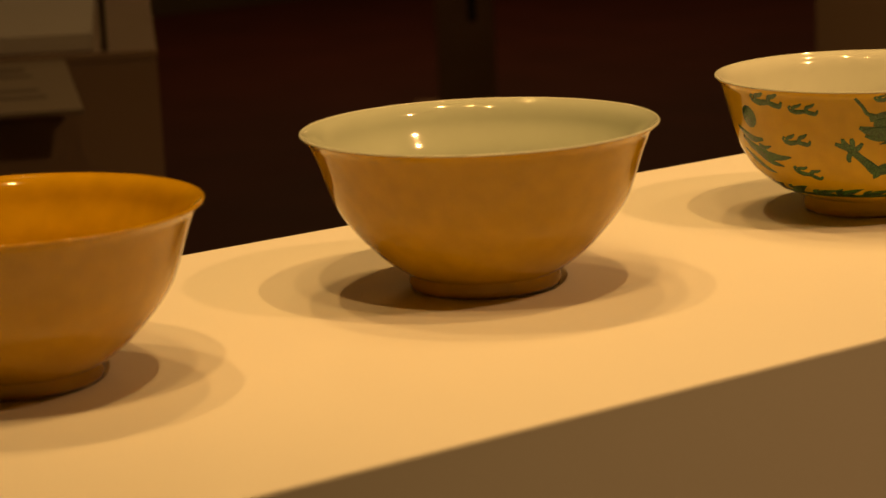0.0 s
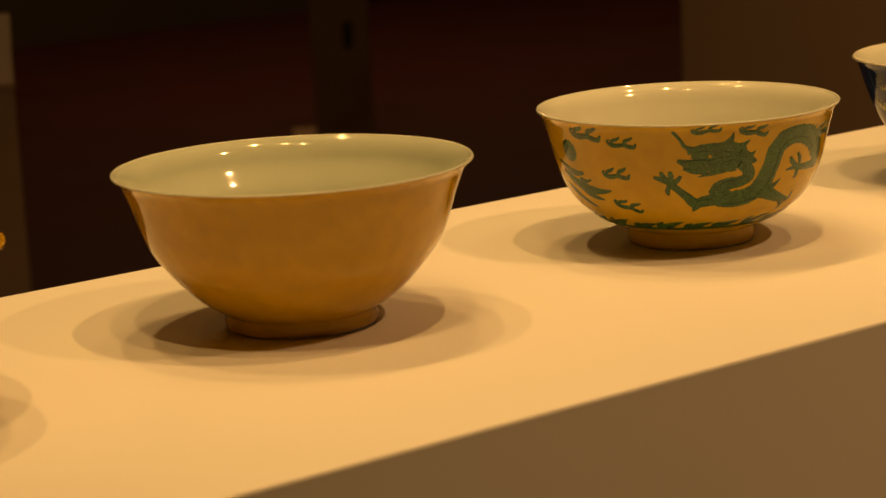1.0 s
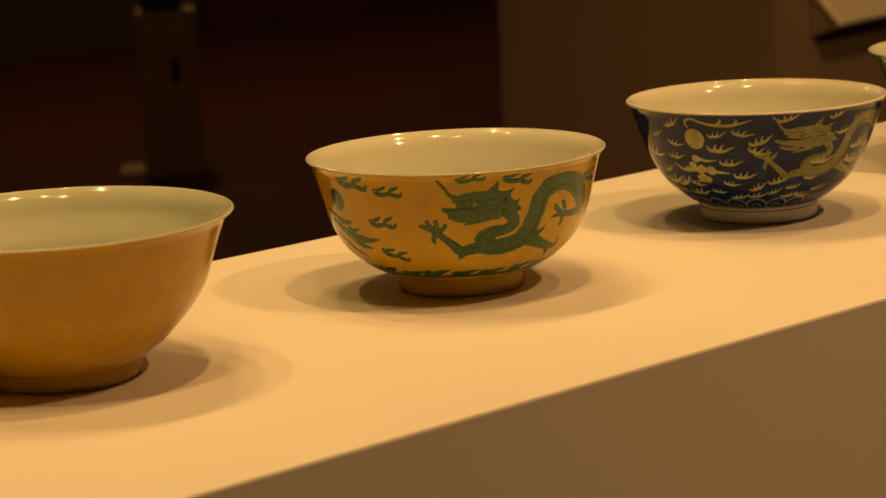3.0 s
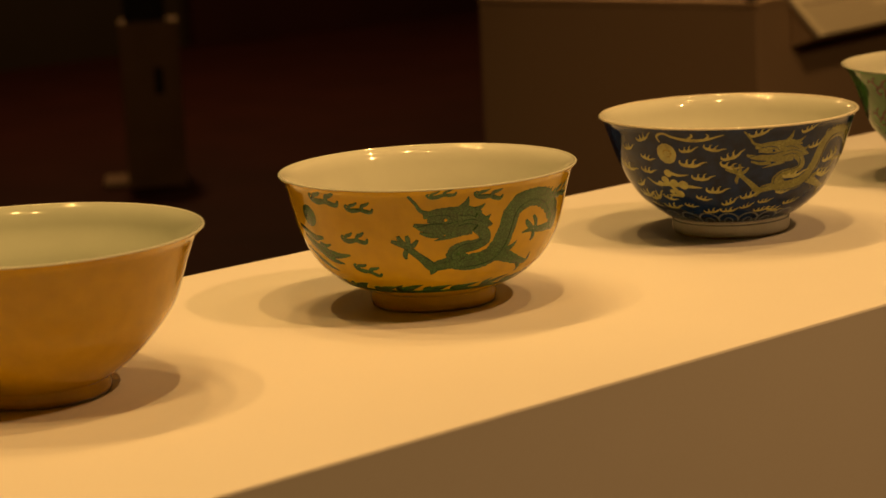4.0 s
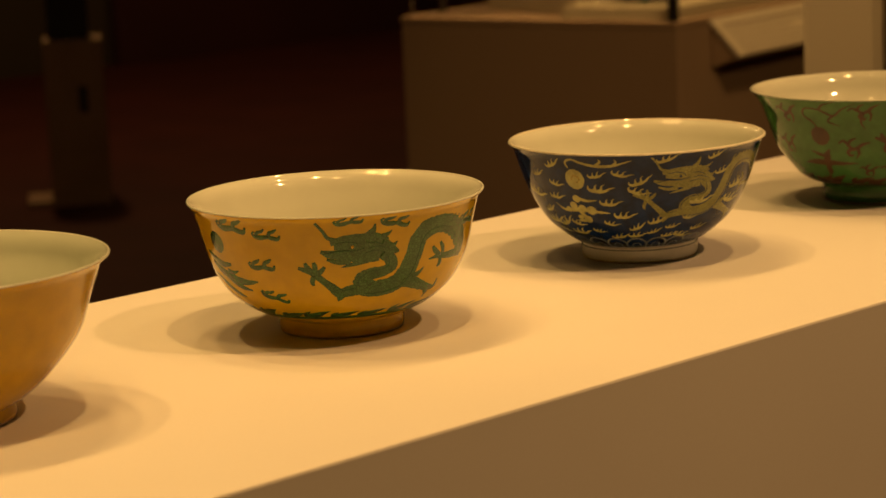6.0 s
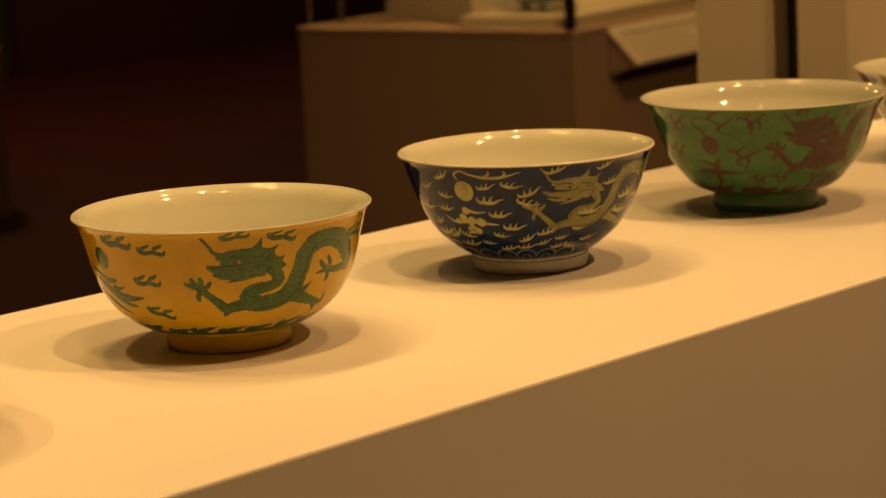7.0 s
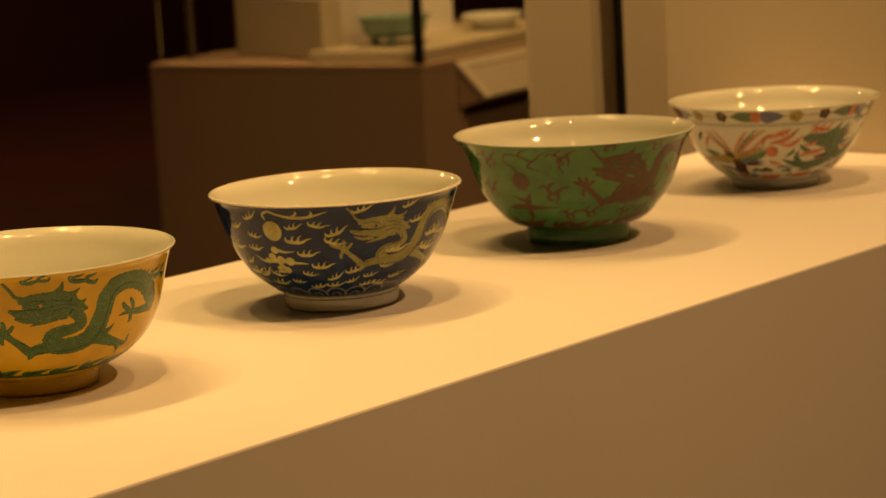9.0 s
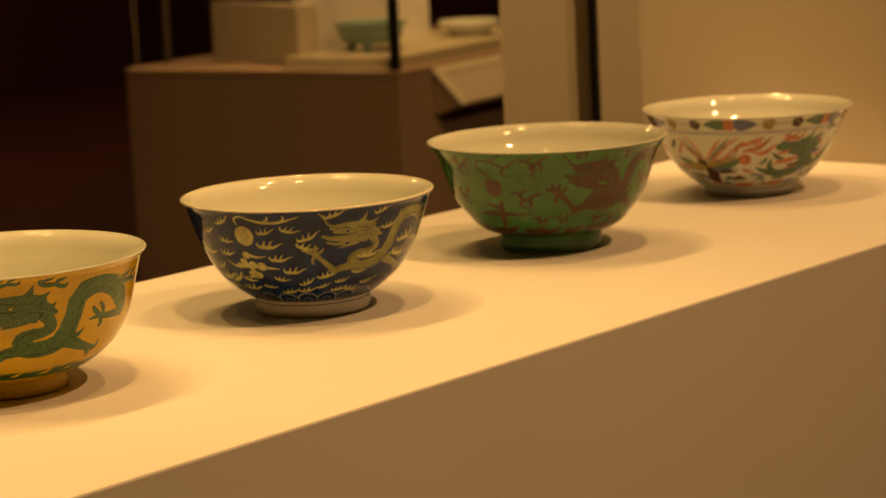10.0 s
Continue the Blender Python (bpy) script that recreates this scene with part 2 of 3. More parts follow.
# ---- bowls ----
def bowl(name, label, x, y, rim, outline, foot_r, foot_h, outer, inner, foot_mat, lip_mat, turn=0.0, wall=0.0013):
    """outline: the outer profile in mm from the foot joint to the rim."""
    ob = thing(name, label, "bowl", x, y, Z0, turn, "row of porcelain bowls")
    outline = outline[:-1] + [(outline[-1][0] - 250 * wall, outline[-1][1] - 560 * wall)]
    out = [(r / 1000, z / 1000) for r, z in spline(outline, 1.2)]
    R, H = out[-1]
    tang = [Vector((b[0] - a[0], b[1] - a[1])).normalized() for a, b in zip(out, out[1:])]
    tang.append(tang[-1])
    # inside, the lip turns out in a flat curve and then falls steeply, thicker than the outside alone would give
    offset = [(max(0.0, p[0] - t.y * (wall + 0.0034)), p[1] + t.x * (wall + 0.0034)) for p, t in zip(out, tang)]
    zs, rs = [p[1] for p in offset], [p[0] for p in offset]
    ins, r, z = [], R - wall, H + 0.0003
    while H - z < 0.024:
        d = max(0.0, H - z)
        f = min(1.0, max(0.0, (d - 0.008) / 0.015))
        f = f * f * (3 - 2 * f)
        ins.append((r * (1 - f) + float(np.interp(z, zs, rs)) * f, z))
        step_z = 0.0004 if d < 0.004 else 0.001
        r -= step_z * math.tan(radians(16 + 42 * math.exp(-(d + step_z / 2) / 0.004)))
        z -= step_z
    ins = [q for q in offset if q[1] < z] + ins[::-1]
    keep = [q for q in ins if q[0] > foot_r * 0.55]
    base = keep[0][1]
    lip_c = ((out[-1][0] + keep[-1][0]) / 2, (out[-1][1] + keep[-1][1]) / 2)
    w = wall / 2
    a0 = math.atan2(out[-1][1] - lip_c[1], out[-1][0] - lip_c[0])
    lip = [(lip_c[0] + w * math.cos(a0 + math.pi * k / 6), lip_c[1] + w * math.sin(a0 + math.pi * k / 6)) for k in range(1, 6)]
    floor_in = [(keep[0][0] * f, base - 0.0012 * (1 - f * f)) for f in (0.8, 0.55, 0.3, 0.0)]
    under = [(0.0, foot_h - 0.0005), (out[0][0] * 0.98, foot_h - 0.0005)]
    prof = under + out + lip + keep[::-1] + floor_in
    idx = []
    for j in range(len(prof) - 1):
        idx.append(0 if j < len(under) + len(out) - 1 else 2 if j < len(under) + len(out) + len(lip) else 1)
    body = part("body", lathe(prof, 144, idx), [outer, inner, lip_mat], ob, smooth=True)
    t = 0.0032
    fr = foot_r
    ring = [(fr - t, foot_h), (fr - t, 0.0012), (fr - t + 0.0008, 0.0002), (fr - t / 2, 0.0), (fr - 0.0007, 0.0003), (fr, 0.0014),
            (fr + 0.0003, foot_h * 0.55), (out[0][0], foot_h), (out[0][0] + 0.0004, foot_h + 0.0006)]
    part("foot_ring", lathe(ring, 112, [0, 1, 1, 1, 1, 0, 0, 0]), [foot_mat, M_BISCUIT], ob, smooth=True)
    return ob, out, body


BOWLS = {}
BOWLS[0] = bowl("bowl", "plain deep-yellow glazed porcelain bowl, yellow inside too", -0.2276, -0.0018, 75.6,
                [(31.6, 6.6), (36.6, 9.4), (44.2, 15.5), (51.2, 22.7), (57.3, 30.2), (61.4, 37.0), (64.4, 44.7), (67.6, 54.8), (70.1, 61.4), (71.9, 65.0), (75.6, 68.8)],
                0.0318, 0.007, M_YELLOW_DEEP, M_YELLOW_DEEP, M_YELLOW_DEEP, M_YELLOW_DEEP)
BOWLS[1] = bowl("bowl", "plain pale-yellow glazed porcelain bowl, white inside", -0.0000, 0.0012, 79.4,
                [(33.2, 6.8), (38.4, 9.8), (46.4, 16.2), (53.8, 23.8), (60.2, 31.6), (64.5, 38.5), (67.6, 46.5), (71.0, 57.0), (73.7, 63.8), (75.6, 67.6), (79.4, 71.5)],
                0.0336, 0.007, M_YELLOW, M_WHITE_COOL, M_YELLOW, M_WHITE)
BOWLS[2] = bowl("bowl", "yellow porcelain bowl with a green enamel dragon among clouds", 0.2351, -0.0021, 75.0,
                [(31.6, 8), (41.7, 12.2), (52, 19.2), (58, 25.5), (63.3, 35), (66.3, 44), (68.5, 53), (70.8, 61.5), (72.1, 65.3), (75, 68.7)],
                0.0314, 0.008, M_GOLD, M_WHITE, M_GOLD, M_WHITE)
BOWLS[3] = bowl("bowl", "cobalt-blue porcelain bowl with a yellow dragon, clouds and pearl", 0.4649, -0.0009, 73.3,
                [(32.6, 9), (39.2, 12.8), (50, 21.3), (57, 31), (62.2, 41.3), (65.5, 50), (68.6, 59.4), (70.4, 64.4), (73.3, 68.1)],
                0.0328, 0.009, M_BLUE, M_WHITE, M_FOOT_WHITE, M_UNGLAZED, 0.0, 0.002)
BOWLS[4] = bowl("bowl", "apple-green porcelain bowl with an aubergine enamel dragon", 0.6928, -0.0006, 78.0,
                [(33.0, 10.5), (45, 15.8), (54, 25), (61.0, 34.4), (64.4, 43), (67.6, 52), (71.8, 63), (78, 71.4)],
                0.0333, 0.0105, M_GREEN, M_WHITE, M_GREEN, M_WHITE)
BOWLS[5] = bowl("bowl", "white porcelain bowl with polychrome phoenix, dragon and flowers", 0.9423, 0.0076, 76.7,
                [(31.5, 5.5), (38, 9.3), (47, 16.3), (56.5, 27.2), (64, 41), (70.1, 53.4), (73.0, 59.4), (76.7, 62.9)],
                0.0318, 0.0055, M_WHITE, M_WHITE, M_FOOT_WHITE, M_WHITE)

# ---- painted motifs on the bowls ----
class Skin:
    """The outer face of a bowl: points by angle (degrees) and way up the profile from the foot joint (mm)."""

    def __init__(self, number):
        self.thing, self.out, self.body = BOWLS[number]
        p = np.array(self.out)
        self.p, self.s = p, np.concatenate([[0], np.cumsum(np.hypot(*np.diff(p, axis=0).T))]) * 1000

    def r(self, s):
        return float(np.interp(s, self.s, self.p[:, 0])) * 1000

    def at(self, theta, s, lift):
        s = min(max(s, 0.0), self.s[-1])
        r, z = np.interp(s, self.s, self.p[:, 0]), np.interp(s, self.s, self.p[:, 1])
        k = min(int(np.searchsorted(self.s, s)), len(self.s) - 1)
        k = max(k, 1)
        d = self.p[k] - self.p[k - 1]
        d = d / np.hypot(*d)
        r, z = r + d[1] * lift / 1000, z - d[0] * lift / 1000
        a = radians(theta)
        return (r * math.cos(a), r * math.sin(a), z)


def stroke(bm, skin, points, lift=0.17, step=1.0, waver=0.0):
    """A brush stroke of enamel: points (angle, way up, half width in mm)."""
    r0 = skin.r(points[0][1])
    line = spline([(radians(a) * r0, s, w) for a, s, w in points], step)
    across = (-1.0, -0.6, 0.0, 0.6, 1.0)
    rows = []
    for k, (u, s, w) in enumerate(line):
        a, b = line[max(k - 1, 0)], line[min(k + 1, len(line) - 1)]
        du, ds = (b[0] - a[0]) * skin.r(s) / r0, b[1] - a[1]
        n = math.hypot(du, ds) or 1.0
        th = math.degrees(u / r0)
        swing = waver * math.sin(k * 1.35)
        th, s = th + math.degrees(-ds / n * swing / skin.r(s)), s + du / n * swing
        w = max(w, 0.12) * (1 + 0.10 * noise.noise((u * 0.55, s * 0.55, r0)))
        row = []
        for c in across:
            row.append(bm.verts.new(skin.at(th + math.degrees(-ds / n * w * c / skin.r(s)), s + du / n * w * c, (lift + 0.02) * (1 - c * c) - 0.05 + 0.02)))
        rows.append(row)
    for a, b in zip(rows, rows[1:]):
        for j in range(4):
            bm.faces.new((a[j], b[j], b[j + 1], a[j + 1]))
    for row in (rows[0], rows[-1]):
        bm.faces.new(row if row is rows[-1] else row[::-1])


def disc(bm, skin, theta, s, radius, lift=0.3, squash=1.0):
    rings = []
    for f in (1.0, 0.75, 0.4):
        rings.append([bm.verts.new(skin.at(theta + math.degrees(radius * f * math.cos(2 * math.pi * k / 28) / skin.r(s)),
                                           s + squash * radius * f * math.sin(2 * math.pi * k / 28), lift * (1 - f * f) - 0.03)) for k in range(28)])
    mid = bm.verts.new(skin.at(theta, s, lift))
    for a, b in zip(rings, rings[1:]):
        for k in range(28):
            n = (k + 1) % 28
            bm.faces.new((a[k], a[n], b[n], b[k]))
    for k in range(28):
        bm.faces.new((rings[-1][k], rings[-1][(k + 1) % 28], mid))


def motif(name, skin, mat, draw, label=""):
    bm = bmesh.new()
    draw(bm)
    bmesh.ops.recalc_face_normals(bm, faces=bm.faces)
    return part(name, bm, mat, skin.body, label, smooth=True)


# One dragon, stroke by stroke: millimetres along and up from its heart, and half widths.
CREST = (
    [(-24.4, 26.5, 0.6), (-21.4, 22.2, 0.7), (-19.2, 18.4, 0.8), (-14.9, 16.7, 1.1)],
    [(-18.4, 15.7, 1.2), (-11.6, 17.0, 1.9), (-4.1, 17.2, 2.1), (2.2, 17.2, 1.9), (8.1, 15.7, 0.6)],
    [(-2.6, 16.4, 2.4), (0.6, 20.7, 1.3), (1.7, 24.5, 0.2)],
    [(-16.7, 14.0, 1.6), (-7.9, 13.6, 3.2), (1.0, 12.2, 4.6), (7.3, 10.5, 3.6), (13.6, 8.7, 0.5)],
)
FACE = (
    [(-22.9, 11.4, 0.7), (-18.7, 9.8, 1.7), (-11.9, 9.0, 2.2), (-4.1, 8.0, 2.8), (3.9, 7.9, 2.6)],
    [(-20.4, 7.3, 0.6), (-15.3, 5.6, 1.1), (-9.4, 6.0, 1.5)],
    [(5.0, 14.3, 2.0), (10.0, 12.0, 1.2), (12.6, 14.0, 0.2)],
    [(-1.5, 5.8, 1.3), (-8.1, 4.2, 0.9), (-13.9, 2.8, 0.2)],
    [(2.0, 16.5, 1.5), (7.0, 18.0, 0.9), (9.5, 20.0, 0.2)],
)
TORSO = (
    [(5.7, 8.9, 2.8), (9.6, 4.8, 2.6), (10.0, 0.9, 2.6), (5.7, -1.2, 2.5), (-0.5, -2.1, 3.0), (-4.2, -5.6, 3.8), (-1.8, -9.5, 4.4)],
    [(-6.7, -9.7, 2.8), (0.8, -11.0, 4.2), (9.8, -10.3, 4.6), (16.0, -7.0, 4.6), (19.7, -1.1, 4.6), (22.0, 6.1, 4.4), (24.0, 13.1, 4.3),
     (28.4, 17.8, 4.2), (36.4, 19.2, 4.0), (45.0, 16.9, 4.4), (52.2, 11.2, 4.6), (56.4, 4.0, 4.2), (55.0, -0.9, 2.6)],
)
FORELEG = (
    [(-0.9, -9.7, 3.4), (-9.5, -10.9, 3.0), (-15.3, -12.0, 2.4), (-18.4, -8.7, 2.0), (-22.4, -4.7, 1.6), (-26.1, -1.0, 1.5), (-28.1, 0.5, 1.2)],
    [(-13.8, -11.3, 2.5), (-15.1, -14.9, 1.5), (-16.4, -17.2, 0.2)],
    [(-26.8, -0.1, 1.1), (-31.0, 1.8, 1.15), (-34.2, 3.0, 0.7)],
    [(-26.8, -0.1, 1.1), (-29.8, 3.4, 1.15), (-30.6, 5.8, 0.7)],
    [(-26.3, -0.1, 1.1), (-26.2, 3.7, 1.15), (-26.6, 6.0, 0.7)],
    [(-26.1, -0.7, 1.1), (-23.2, 1.4, 1.1), (-21.6, 3.6, 0.6)],
    [(-27.0, -1.3, 1.1), (-28.2, -4.4, 1.1), (-27.8, -6.8, 0.6)],
)
HINDLEG = (
    [(17.6, -7.3, 3.6), (25.5, -10.9, 2.8), (34.1, -14.6, 2.0), (41.9, -16.5, 1.2), (42.8, -11.3, 0.3)],
    [(34.5, -14.7, 1.8), (37.9, -19.5, 1.0), (38.1, -23.0, 0.2)],
    [(22.9, -7.0, 2.0), (26.9, -4.6, 1.0), (29.1, -2.2, 0.2)],
)
FAR_CLAW = (
    [(55.7, 1.3, 2.2), (45.8, 1.2, 1.6), (37.7, 2.1, 1.1), (31.5, 1.4, 0.3)],
    [(39.4, 2.1, 1.1), (34.8, 5.6, 1.15), (33.2, 8.0, 0.6)],
    [(40.9, 3.3, 1.1), (40.2, 6.4, 1.15), (38.0, 9.4, 0.6)],
    [(39.7, 1.1, 1.1), (40.0, -2.3, 1.1), (38.6, -3.8, 0.6)],
)
DRAGON = CREST + FACE + TORSO + FORELEG + HINDLEG + FAR_CLAW
CLOUD = (
    [(-7.6, 1.4, 0.3), (-6.2, -0.7, 0.8), (-3.0, -1.2, 1.2), (1.0, -0.8, 1.0), (4.0, -1.6, 1.1), (6.6, -1.9, 0.9), (7.8, 0.2, 0.4)],
    [(-5.5, -0.5, 0.9), (-4.2, 1.5, 0.85), (-2.0, 2.2, 0.8), (0.0, 3.6, 0.35)],
    [(1.5, -0.8, 1.0), (2.5, 1.5, 0.9), (4.4, 2.2, 0.85), (6.6, 3.6, 0.4)],
    [(-7.2, 0.6, 0.7), (-6.4, 1.9, 0.5), (-5.4, 1.3, 0.3)],
)
CURL = (
    [(-6.5, 1.5, 0.3), (-4.5, 3.0, 0.6), (-2.6, 1.6, 0.7), (-0.6, 0.0, 0.8), (1.6, 0.8, 0.8), (3.4, 2.8, 0.7), (6.4, 4.4, 0.3)],
    [(-0.6, 0.0, 0.8), (-2.2, -1.8, 0.7), (-0.8, -3.4, 0.6), (0.6, -2.6, 0.3)],
    [(1.6, 0.8, 0.8), (2.6, -1.4, 0.6), (1.8, -4.4, 0.3)],
    [(-2.6, 1.6, 0.7), (-1.6, 3.8, 0.6), (0.4, 5.2, 0.3)],
)
WISP = (
    [(-6.6, 2.4, 0.3), (-7.0, 0.8, 0.75), (-5.4, -0.6, 1.15), (-2.6, -0.9, 1.2), (0.5, -1.1, 1.15), (3.4, -0.4, 0.85), (5.6, 1.0, 0.6), (8.6, 1.9, 0.2)],
    [(-3.8, -0.5, 1.1), (-2.7, 0.9, 0.8), (-2.9, 2.0, 0.5), (-1.7, 3.1, 0.2)],
    [(-0.4, -0.7, 1.1), (0.9, 0.9, 0.8), (1.0, 2.2, 0.5), (2.8, 3.5, 0.2)],
)


def place(points, theta, s, k=1.0, kw=1.0, turn=0.0, r0=64.0):
    c, n = math.cos(radians(turn)), math.sin(radians(turn))
    return [(theta + math.degrees((u * c - v * n) * k / r0), s + (u * n + v * c) * k, w * k * kw) for u, v, w in points]


def dragon(skin, theta, s, mat, kw=1.0, sy=1.0, label="", eye=None, line=None, line_w=1.0, slim=1.0):
    def draw(bm):
        for pts in DRAGON:
            stroke(bm, skin, place([(u, v * sy, w) for u, v, w in pts], theta, s, 1.0, kw if pts in CREST or pts in FACE else kw * slim))
        for k in range(9):  # fin along the back
            u, v = 24 + 3.4 * k, 22.5 - 0.12 * (k - 3) ** 2
            stroke(bm, skin, place([(u, (v - 2) * sy, 0.9), (u + 1.2, v * sy, 0.6), (u + 2.4, (v + 1.2) * sy, 0.15)], theta, s, 1.0, kw))
    ob = motif("dragon", skin, mat, draw, label)
    for pts in DRAGON_LINES if line else ():
        motif("drawn_line", skin, line, lambda bm: stroke(bm, skin, place([(u, v * sy, w * line_w) for u, v, w in pts], theta, s), 0.36))
    if eye:
        bm = bmesh.new()
        disc(bm, skin, theta + math.degrees(-8.5 / 64), s + 13.2 * sy, 0.9, 0.55)
        part("eye", bm, eye, skin.body, smooth=True)
    return ob


HEAD_LINES = (
    [(-22.0, 9.9, 0.25), (-15.0, 11.4, 0.4), (-8.0, 11.2, 0.4), (-3.0, 12.2, 0.25)],
    [(-15.5, 15.4, 0.2), (-11.0, 15.9, 0.35), (-7.0, 15.0, 0.4), (-5.5, 13.2, 0.2)],
    [(-2.0, 15.0, 0.2), (2.5, 14.6, 0.35), (6.5, 12.6, 0.2)],
    [(-3.0, 9.4, 0.2), (1.5, 10.4, 0.35), (6.5, 9.2, 0.2)],
    [(-1.0, 12.0, 0.2), (3.5, 12.4, 0.35), (9.0, 10.4, 0.2)],
)
BODY_LINES = (
    [(7.4, 8.0, 0.2), (8.8, 4.6, 0.35), (8.6, 1.9, 0.35), (5.0, 0.0, 0.35), (-1.0, -0.6, 0.35), (-5.8, -4.6, 0.35), (-5.4, -9.0, 0.2)],
    [(-3.0, -13.2, 0.2), (2.5, -13.6, 0.35), (10.0, -13.0, 0.35), (17.6, -10.0, 0.35), (22.0, -3.0, 0.35), (24.2, 5.0, 0.35), (26.0, 12.0, 0.35),
     (29.5, 16.2, 0.35), (36.2, 17.8, 0.35), (44.0, 15.6, 0.35), (50.0, 10.0, 0.2)],
    [(-8.0, -9.2, 0.2), (-13.5, -10.2, 0.3), (-16.5, -8.0, 0.3), (-20.5, -4.2, 0.2)],
)
DRAGON_LINES = HEAD_LINES + BODY_LINES


def clouds(skin, spots, mat, shape, k, kw, seed, name="cloud", least=0.8, swing=15):
    rng = random.Random(seed)
    for theta, s in spots:
        kk, tn = k * rng.uniform(least, 1.15), rng.uniform(-swing, swing)
        motif(name, skin, mat, lambda bm: [stroke(bm, skin, place(p, theta, s, kk, kw, tn)) for p in shape])


def ring(bm, skin, s, half, lift=0.1):
    n = 96
    rows = []
    for k in range(n):
        a = 360 * k / n
        rows.append([bm.verts.new(skin.at(a, s + c * half, lift * (1 - c * c) - 0.02)) for c in (-1, -0.5, 0, 0.5, 1)])
    for k in range(n):
        a, b = rows[k], rows[(k + 1) % n]
        for j in range(4):
            bm.faces.new((a[j], b[j], b[j + 1], a[j + 1]))


def waves(skin, mat, s, high, count, seed, name="wave_border", wide=1.0):
    rng = random.Random(seed)

    def draw(bm):
        ring(bm, skin, s, 0.9 * wide, 0.2)
        for k in range(count):
            a = 360 * (k + rng.uniform(-0.15, 0.15)) / count
            h, d = high * rng.uniform(0.7, 1.1), 360 / count
            stroke(bm, skin, [(a - d * 0.45, s, 1.0), (a - d * 0.1, s + h * 0.35, 1.5 * wide), (a + d * 0.25, s + h * 0.72, 1.0 * wide), (a + d * 0.58, s + h, 0.25)])
            stroke(bm, skin, [(a - d * 0.25, s, 1.2 * wide), (a - d * 0.3, s + h * 0.6, 0.9 * wide), (a - d * 0.12, s + h * 1.0, 0.25)])
    motif(name, skin, mat, draw)


# The yellow bowl with the green dragon.
k2 = Skin(2)
for turn in (0, 180):
    dragon(k2, -118 + turn, 48.2, M_GREEN_PAINT, 1.34, eye=M_GOLD, line=M_GREEN_LINE, line_w=0.55, slim=0.96, label="green enamel dragon with raised claws")
    clouds(k2, [(a + turn, s) for a, s in ((-160.8, 68.0), (-165.8, 51.8), (-163.8, 33.8), (-127.2, 75.0), (-108.4, 72.5), (-178, 71.5), (-64, 66.0))],
           M_GREEN_PAINT, CLOUD, 1.04, 1.28, 3)
    motif("pearl", k2, M_GREEN_PAINT, lambda bm: disc(bm, k2, 169.5 + turn, 61.5, 6.0))
    for q in ([(157, 55, 0.8), (162, 52.5, 1.9), (169, 50.0, 2.0), (176, 50.5, 0.9)], [(160, 50, 1.2), (166, 46, 2.6), (174, 42.5, 3.2), (183, 41.5, 2.0), (190, 42.5, 0.5)],
              [(168, 44, 1.6), (176, 38.5, 2.0), (184, 36.5, 0.6)], [(157, 43, 0.8), (163, 38.5, 2.2), (170, 33.5, 1.8), (176, 31.0, 0.4)], [(172, 47, 1.4), (176, 46.2, 1.2), (180, 47.5, 0.4)]):
        motif("flame", k2, M_GREEN_PAINT, lambda bm: stroke(bm, k2, [(a + turn, s, w) for a, s, w in q]))
waves(k2, M_GREEN_PAINT, 14.0, 8.5, 22, 4, wide=2.1)

# The blue bowl with the yellow dragon.
k3 = Skin(3)
SKY = ((179, 66), (166.1, 58.8), (178.3, 53.6), (158.9, 46), (-157.3, 51.2), (-152.8, 42.6), (165, 36), (-154.2, 28.2), (-163.6, 22.0),
       (-137.4, 56.0), (-138.5, 49.6), (-139.2, 25.5), (-118.2, 24.8), (-98.7, 21.5), (-118.3, 16.8), (-139.7, 18.0), (165.1, 28.5),
       (167.4, 20.2), (-104.6, 41.8), (-100.2, 69.0), (-80, 48.4), (-80.4, 38.7), (-124.8, 69.2), (-94.6, 58.5), (-158, 59.9), (-186, 28), (-178, 20),
       (-176, 27.5), (-146, 34.0), (-129, 21.5), (-151, 17.0), (-146, 60.5), (-109, 30.5), (-184, 45.5), (-128, 30.0), (-108, 15.5))
